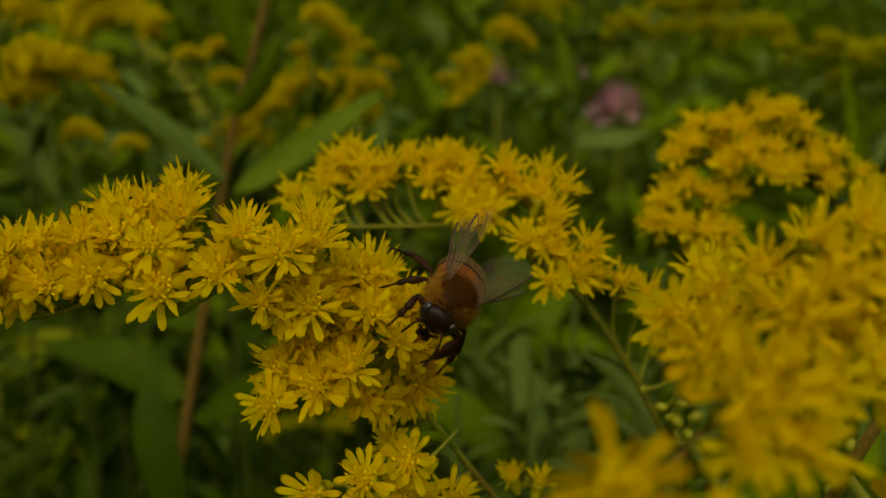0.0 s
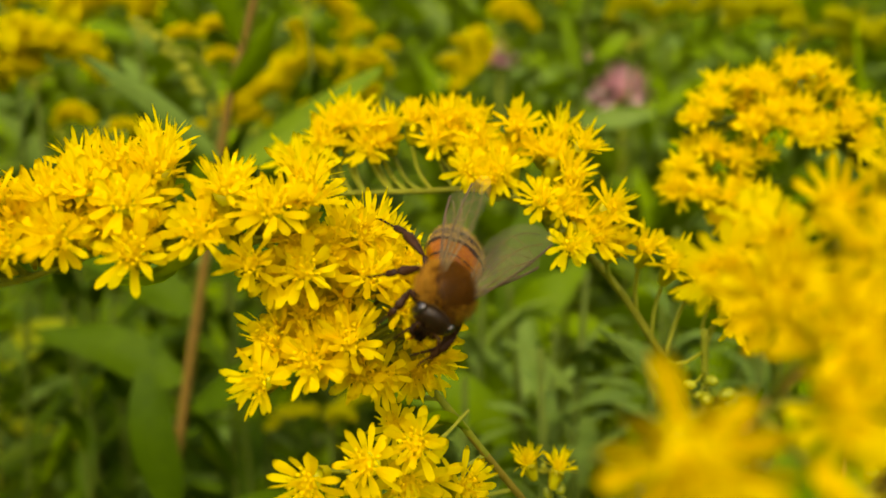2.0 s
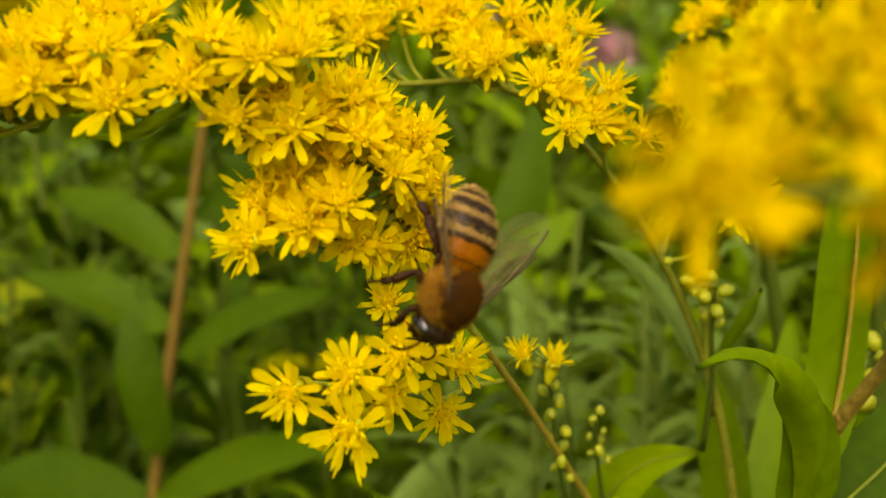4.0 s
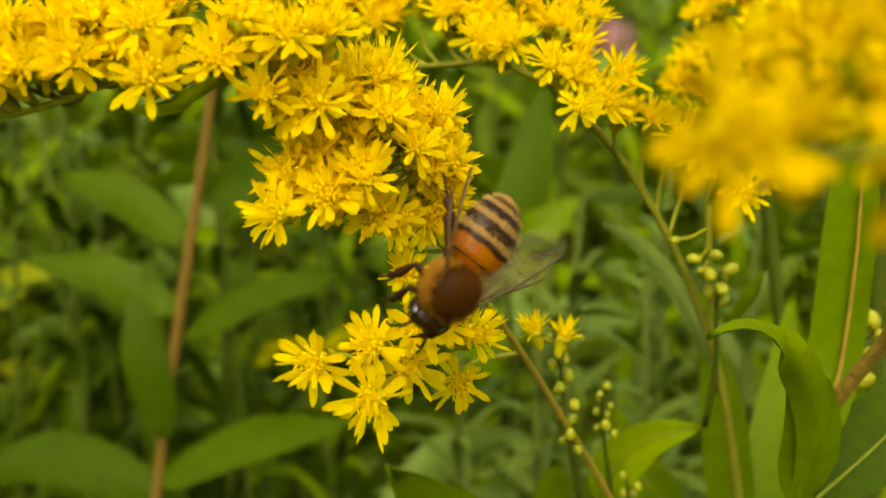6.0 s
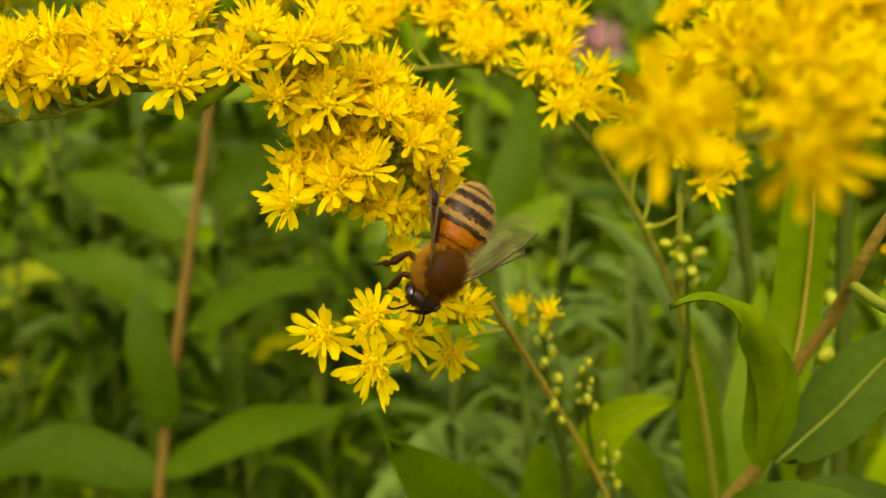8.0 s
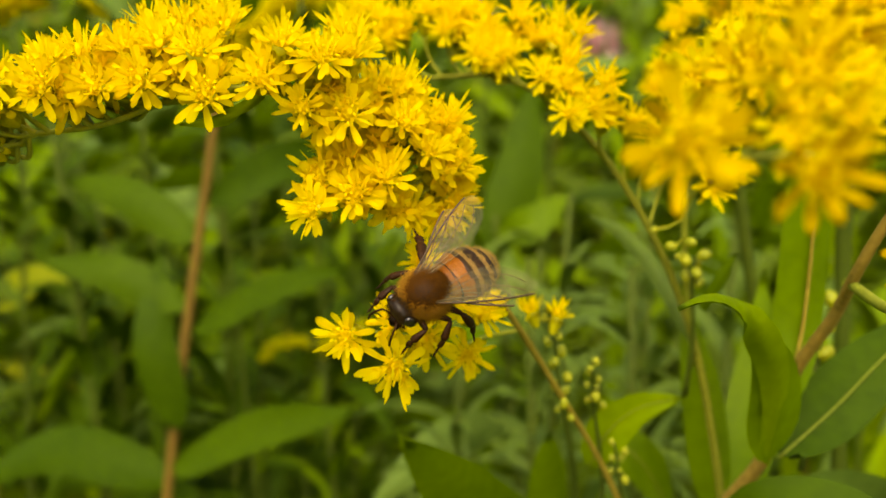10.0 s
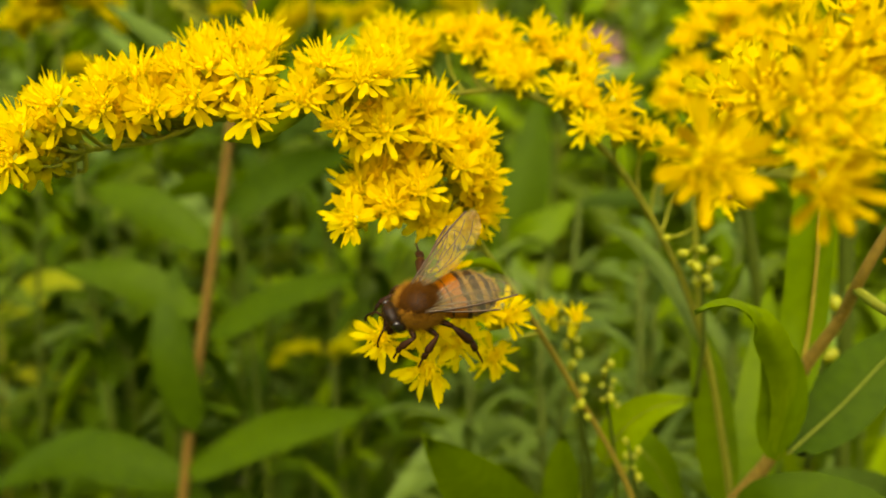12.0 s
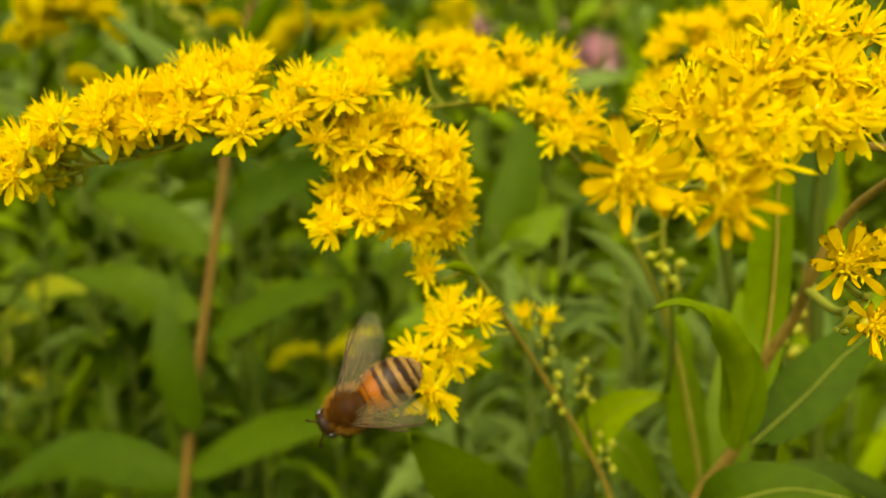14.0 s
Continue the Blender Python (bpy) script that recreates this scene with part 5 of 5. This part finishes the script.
def honeybee():
    r = random.Random(77)
    bm = bmesh.new()
    mm_ball(bm, (0, 0, 0), (2.2, 2.05, 1.9), None, 12, 20)
    mm_ball(bm, (-1.55, 0, 0.75), (0.55, 1.0, 0.5), None, 8, 14)
    bee = put("honeybee", mesh_of("thorax", bm, CHITIN_DARK))
    tagged(bee, "honeybee with furry brown thorax and striped orange abdomen", "bee")
    f = bmesh.new()
    rim = lambda v: math.hypot(v.x * 0.92, v.y) + 0.07 * math.sin(9 * v.x + 2) * math.cos(11 * v.y)
    fur(f, r, 8000, on_ball((0, 0, 0), (2.15, 2.0, 1.85), lambda v: v.z < 0.1 or rim(v) > 0.86), (0.45, 1.15), 0.017, (-0.15, 0, 0.05), 0.4)
    part("collar_fur", f, FUR_TAN, bee, "tawny fur")
    f = bmesh.new()
    fur(f, r, 5200, on_ball((0, 0, 0), (2.17, 2.02, 1.87), lambda v: v.z > 0.0 and rim(v) < 0.95), (0.25, 0.65), 0.018, (-0.25, 0, 0), 0.45)
    part("back_fur", f, FUR_BROWN, bee, "short dark brown fur")
    # head, turned face down, with eyes, feelers and jaws
    tilt = Matrix.Rotation(radians(28), 3, "Y")
    bm = bmesh.new()
    mm_ball(bm, (2.9, 0, -0.45), (0.9, 1.65, 1.5), tilt, 10, 18)
    mm_tube(bm, [(3.3, 0, -1.2), (3.5, 0, -1.9), (3.2, 0, -2.3)], [0.7, 0.5, 0.2], 9)
    head = part("head", bm, CHITIN_BLACK, bee)
    head.location = Vector((-0.3, 0, -0.3)) * MM
    for side in (-1, 1):
        bm = bmesh.new()
        mm_ball(bm, (2.92, side * 1.3, -0.4), (0.6, 0.46, 1.15), tilt @ Matrix.Rotation(side * radians(-12), 3, "Z"), 10, 14)
        part("compound_eye", bm, EYE_MAT, head, "glossy black eye")
        bm = bmesh.new()
        elbow = Vector((4.35, side * 1.0, -0.25))
        mm_tube(bm, [(3.75, side * 0.35, -0.75), (4.05, side * 0.7, -0.5), elbow], [0.09, 0.1, 0.1], 7)
        tips = smooth_line([elbow, (4.9, side * 1.35, -0.75), (5.2, side * 1.55, -1.5), (5.15, side * 1.6, -2.2)], 3)
        part("antenna", bm, LEG_MAT, head)
        bm = bmesh.new()
        mm_tube(bm, [p.lerp(q, k) for p, q in zip(tips, tips[1:]) for k in (0, 0.5, 0.85)] + [tips[-1]], [w for _ in tips[1:] for w in (0.085, 0.115, 0.115)] + [0.06], 7)
        part("antenna_whip", bm, LEG_MAT, head)
        bm = bmesh.new()
        mm_tube(bm, [(3.35, side * 0.5, -1.7), (3.55, side * 0.5, -2.2), (3.4, side * 0.12, -2.6)], [0.22, 0.2, 0.06], 7)
        part("jaw", bm, LEG_MAT, head)
    f = bmesh.new()
    fur(f, r, 700, on_ball((2.9, 0, -0.4), (0.95, 1.7, 1.52), lambda v: abs(v.y) < 0.7), (0.25, 0.6), 0.03, (0.1, 0, 0.1), 0.4)
    part("face_fur", f, FUR_DARK, head)
    bm = bmesh.new()
    mm_tube(bm, [(3.3, 0, -2.1), (3.2, 0, -3.0), (2.9, 0, -3.7)], [0.2, 0.14, 0.06], 7)
    part("tongue", bm, CHITIN_ORANGE, head)
    # abdomen
    for x0, x1, bands in ((-1.6, -2.6, ((0.88, 0), (1, 1))), (-2.5, -4.4, ((0.72, 0), (1, 1))), (-4.3, -5.9, ((0.42, 2), (1, 1))), (-5.8, -7.2, ((0.5, 2), (1, 1))), (-7.1, -8.0, ((0.55, 2), (1, 1))), (-7.9, -8.65, ((0.9, 2), (1, 1)))):
        seg = tergite(bee, x0, x1, bands)

        def place(q, x0=x0, x1=x1):
            x, a = x0 + (x1 - x0) * 0.6 * q.random() ** 1.3, q.uniform(0, math.tau)
            rr = belly_radius(x)
            return Vector((x, rr * math.cos(a), belly_axis(x) + 0.76 * rr * math.sin(a))), Vector((0, math.cos(a), math.sin(a)))
        f = bmesh.new()
        fur(f, r, 520 if x0 < -4 else 160, place, (0.2, 0.45), 0.018, (-0.9, 0, 0), 0.2)
        put("hair_band", mesh_of("hair_band", f, FUR_PALE if x0 < -4 else FUR_TAN), seg)
    wings = {(side, hind): wing(bee, side, hind) for side in (-1, 1) for hind in (False, True)}
    legs = {(side, kind): leg(bee, side, kind) for side in (-1, 1) for kind in ("fore_leg", "middle_leg", "hind_leg")}
    return bee, wings, legs


bee, wings, legs = honeybee()

# seconds, place of the thorax, the way ahead, the way up
FLIGHT = [
    (0, (0.0015, 0.0800, 0.8872), (-0.27, -0.92, -0.28), (0.60, -0.40, 0.70)),
    (0.5, (0.0008, 0.0800, 0.8866), (-0.27, -0.92, -0.28), (0.60, -0.40, 0.70)),
    (1, (0.0012, 0.0800, 0.8858), (-0.27, -0.92, -0.28), (0.60, -0.40, 0.70)),
    (1.5, (0.0009, 0.0800, 0.8856), (-0.25, -0.90, -0.36), (0.60, -0.46, 0.66)),
    (2, (0.0003, 0.0800, 0.8848), (-0.22, -0.84, -0.50), (0.58, -0.60, 0.55)),
    (2.2, (0.0004, 0.0790, 0.8850), (-0.22, -0.80, -0.55), (0.58, -0.62, 0.50)),
    (2.3, (0.0007, 0.0790, 0.8843), (-0.15, -0.65, -0.74), (0.64, -0.64, 0.40)),
    (2.5, (0.0010, 0.0790, 0.8824), (0.00, -0.26, -0.97), (0.76, -0.64, 0.14)),
    (3, (0.0006, 0.0790, 0.8750), (-0.50, -0.18, -0.85), (0.73, -0.64, -0.26)),
    (3.5, (0.0027, 0.0790, 0.8746), (-0.15, -0.25, -0.96), (0.79, -0.62, -0.01)),
    (3.7, (0.0017, 0.0790, 0.8736), (-0.25, -0.25, -0.94), (0.76, -0.66, 0.00)),
    (5.8, (-0.0001, 0.0780, 0.8729), (-0.48, -0.26, -0.84), (0.50, -0.84, 0.22)),
    (6, (-0.0005, 0.0780, 0.8717), (-0.59, -0.23, -0.77), (0.50, -0.84, 0.20)),
    (6.5, (-0.0001, 0.0780, 0.8717), (-0.54, -0.24, -0.81), (0.50, -0.84, 0.21)),
    (7, (-0.0009, 0.0780, 0.8713), (-0.49, -0.24, -0.84), (0.45, -0.87, 0.21)),
    (7.2, (-0.0006, 0.0780, 0.8714), (-0.50, -0.24, -0.83), (0.44, -0.87, 0.20)),
    (9.3, (-0.0014, 0.0780, 0.8695), (-0.35, -0.25, -0.90), (0.49, -0.86, 0.14)),
    (9.5, (-0.0004, 0.0780, 0.8680), (-0.25, -0.26, -0.93), (0.49, -0.86, 0.15)),
    (9.8, (-0.0016, 0.0775, 0.8696), (-0.55, -0.45, -0.70), (0.25, -0.88, 0.35)),
    (10, (-0.0039, 0.0770, 0.8699), (-0.78, -0.51, -0.35), (-0.11, -0.86, 0.50)),
    (10.5, (-0.0047, 0.0770, 0.8704), (-0.87, -0.47, 0.14), (-0.02, -0.86, 0.50)),
    (11, (-0.0051, 0.0770, 0.8704), (-0.88, -0.45, 0.14), (-0.02, -0.86, 0.50)),
    (11.5, (-0.0072, 0.0770, 0.8697), (-0.88, -0.41, -0.24), (-0.02, -0.83, 0.55)),
    (12, (-0.0077, 0.0770, 0.8693), (-0.91, -0.35, -0.21), (0.04, -0.69, 0.72)),
    (12.3, (-0.0090, 0.0770, 0.8698), (-0.95, -0.12, -0.28), (-0.06, -0.50, 0.86)),
    (12.5, (-0.0105, 0.0770, 0.8700), (-0.95, -0.03, -0.30), (-0.10, -0.45, 0.88)),
    (12.6, (-0.0118, 0.0770, 0.8620), (-0.96, -0.05, -0.28), (-0.05, -0.80, 0.58)),
    (12.7, (-0.0108, 0.0765, 0.8612), (-0.92, -0.09, -0.37), (-0.01, -0.87, 0.48)),
    (13, (-0.0109, 0.0760, 0.8617), (-0.91, -0.09, -0.40), (-0.01, -0.89, 0.45)),
    (13.5, (-0.0115, 0.0760, 0.8583), (-0.86, -0.08, -0.50), (-0.01, -0.93, 0.37)),
    (14, (-0.0125, 0.0760, 0.8585), (-0.85, -0.08, -0.52), (-0.01, -0.93, 0.37)),
]


def stand(at, ahead, up):
    """The pose of a body with its x axis ahead and its z axis towards up."""
    x = Vector(ahead).normalized()
    z = (Vector(up) - x * Vector(up).dot(x)).normalized()
    return Matrix.Translation(at) @ Matrix((x, z.cross(x), z)).transposed().to_4x4()


# wing: seconds, then outward turn, lift and roll of the right wing, then of the left, in degrees
FLAPS = [(0, 8, 24, 78, 14, 12, 0), (1.5, 8, 24, 78, 16, 14, 0), (2.0, 6, 22, 84, 20, 22, 0), (2.3, 8, 16, 96, 24, 18, 0), (2.5, 20, -10, 128, 30, 6, -15), (3.0, 22, -12, 138, 36, 6, -20), (3.5, 20, -10, 128, 24, 3, -18), (6.0, 28, 10, 112, 20, -4, -4), (7.0, 28, 10, 112, 20, -4, -4), (9.5, 24, 8, 112, 30, 0, 0),
         (9.8, 20, 14, 70, 26, 2, 0), (10.0, 18, 14, 20, 22, 2, 0), (10.5, 16, 4, 0, 12, 0, 4), (11.0, 16, 6, 0, 14, 0, 4), (11.5, 8, 8, 4, 24, 4, 0), (12.0, 22, 26, 10, 8, 8, 0), (12.5, 18, 34, 30, 6, 8, 0), (12.6, 26, 20, 10, 14, 16, 0), (13.0, 26, 8, 0, 14, 14, 0), (13.5, 32, 4, 0, 22, 24, 0), (14.0, 34, 2, 0, 24, 28, 0)]
# legs: seconds, then the swing forwards of the fore, middle and hind leg, and how far each hangs down
RIGHT_STRIDE = [(0, 30, -8, -36, 8, -12, -4), (1.5, 34, -10, -38, 8, -12, -4), (2.2, 26, -8, -40, 10, -12, -2), (2.5, 32, -16, -56, 24, 26, 14), (3.0, 26, 0, -36, 26, 30, 30), (3.5, 34, -14, -56, 24, 26, 14), (6.0, 30, 14, -50, 16, 16, -12), (7.0, 34, 18, -50, 14, 14, -12), (9.5, 28, -4, -54, 10, 4, -18), (10.0, 34, 0, -28, 10, 10, -8), (10.5, 26, -6, -8, 12, 12, -12), (11.5, 32, 2, -14, 10, 14, -12), (12.5, 26, -4, -20, 12, 16, -6), (12.7, 34, 6, -28, 60, 70, 70), (14.0, 28, 2, -32, 60, 70, 70)]
LEFT_STRIDE = [(0, 40, 10, -15, 20, 45, 45), (2.2, 36, 12, -18, 24, 45, 45), (3.5, 44, 4, -50, 30, 50, 50), (6.0, 62, 8, -60, 6, 50, 50), (7.0, 66, 14, -60, 4, 48, 50), (9.5, 48, 8, -66, 24, 48, 50), (10.0, 30, -14, -44, 22, 26, 34), (10.5, 22, -10, -46, 24, 26, 26), (11.5, 28, -4, -44, 24, 26, 26), (12.5, 24, -8, -44, 22, 26, 22), (12.7, 30, 6, -30, 60, 70, 70), (14.0, 26, 2, -32, 60, 70, 70)]
HINGES = {"fore_leg": (1.35, 0.75, -1.35), "middle_leg": (0.25, 0.95, -1.55), "hind_leg": (-0.9, 0.85, -1.35)}


def motions():
    walk(bee, [(t, stand(at, ahead, up)) for t, at, ahead, up in FLIGHT])
    for (side, hind), w in wings.items():
        root = Vector((-0.6 if hind else 0.35, side * 1.45, 1.05 if hind else 1.2)) * MM
        rows = []
        for t, *turns in FLAPS:
            out, lift, roll = turns[3:] if side > 0 else turns[:3]
            out += 12 if hind else 0
            rows.append((t, Matrix.Translation(root) @ pose(0, 0, 0, 0, lift, -side * out) @ pose(0, 0, 0, -side * roll, 0, 0)))
        walk(w, rows)
    for (side, kind), lg in legs.items():
        x, y, z = HINGES[kind]
        at = Vector((x, side * y, z)) * MM
        k = list(HINGES).index(kind)
        stride = LEFT_STRIDE if side > 0 else RIGHT_STRIDE
        walk(lg, [(row[0], Matrix.Translation(at) @ pose(0, 0, 0, 0, 0, -side * row[1 + k]) @ pose(0, 0, 0, -side * (row[4 + k] + 4 * math.sin(3 * row[0] + k)), 0, 0)) for row in stride])
    home = tip.location.copy()
    # the tip stands higher until the bee climbs onto it, and swings down under it at the end
    walk(tip, [(t, Matrix.Translation(home + Vector((0.8 * k, 0, 4.0 * k)) * MM) @ pose(0, 0, 0, 0, swing, 0)) for t, k, swing in ((0, 1, 0), (2.9, 1, 0), (3.2, 0.6, 0), (3.6, 0.15, 0), (5.8, 0, 0), (12.3, 0, 0), (12.5, 0, -2), (12.6, 0, -24), (12.7, 0, -30), (13, 0, -28), (14, 0, -27))])


motions()
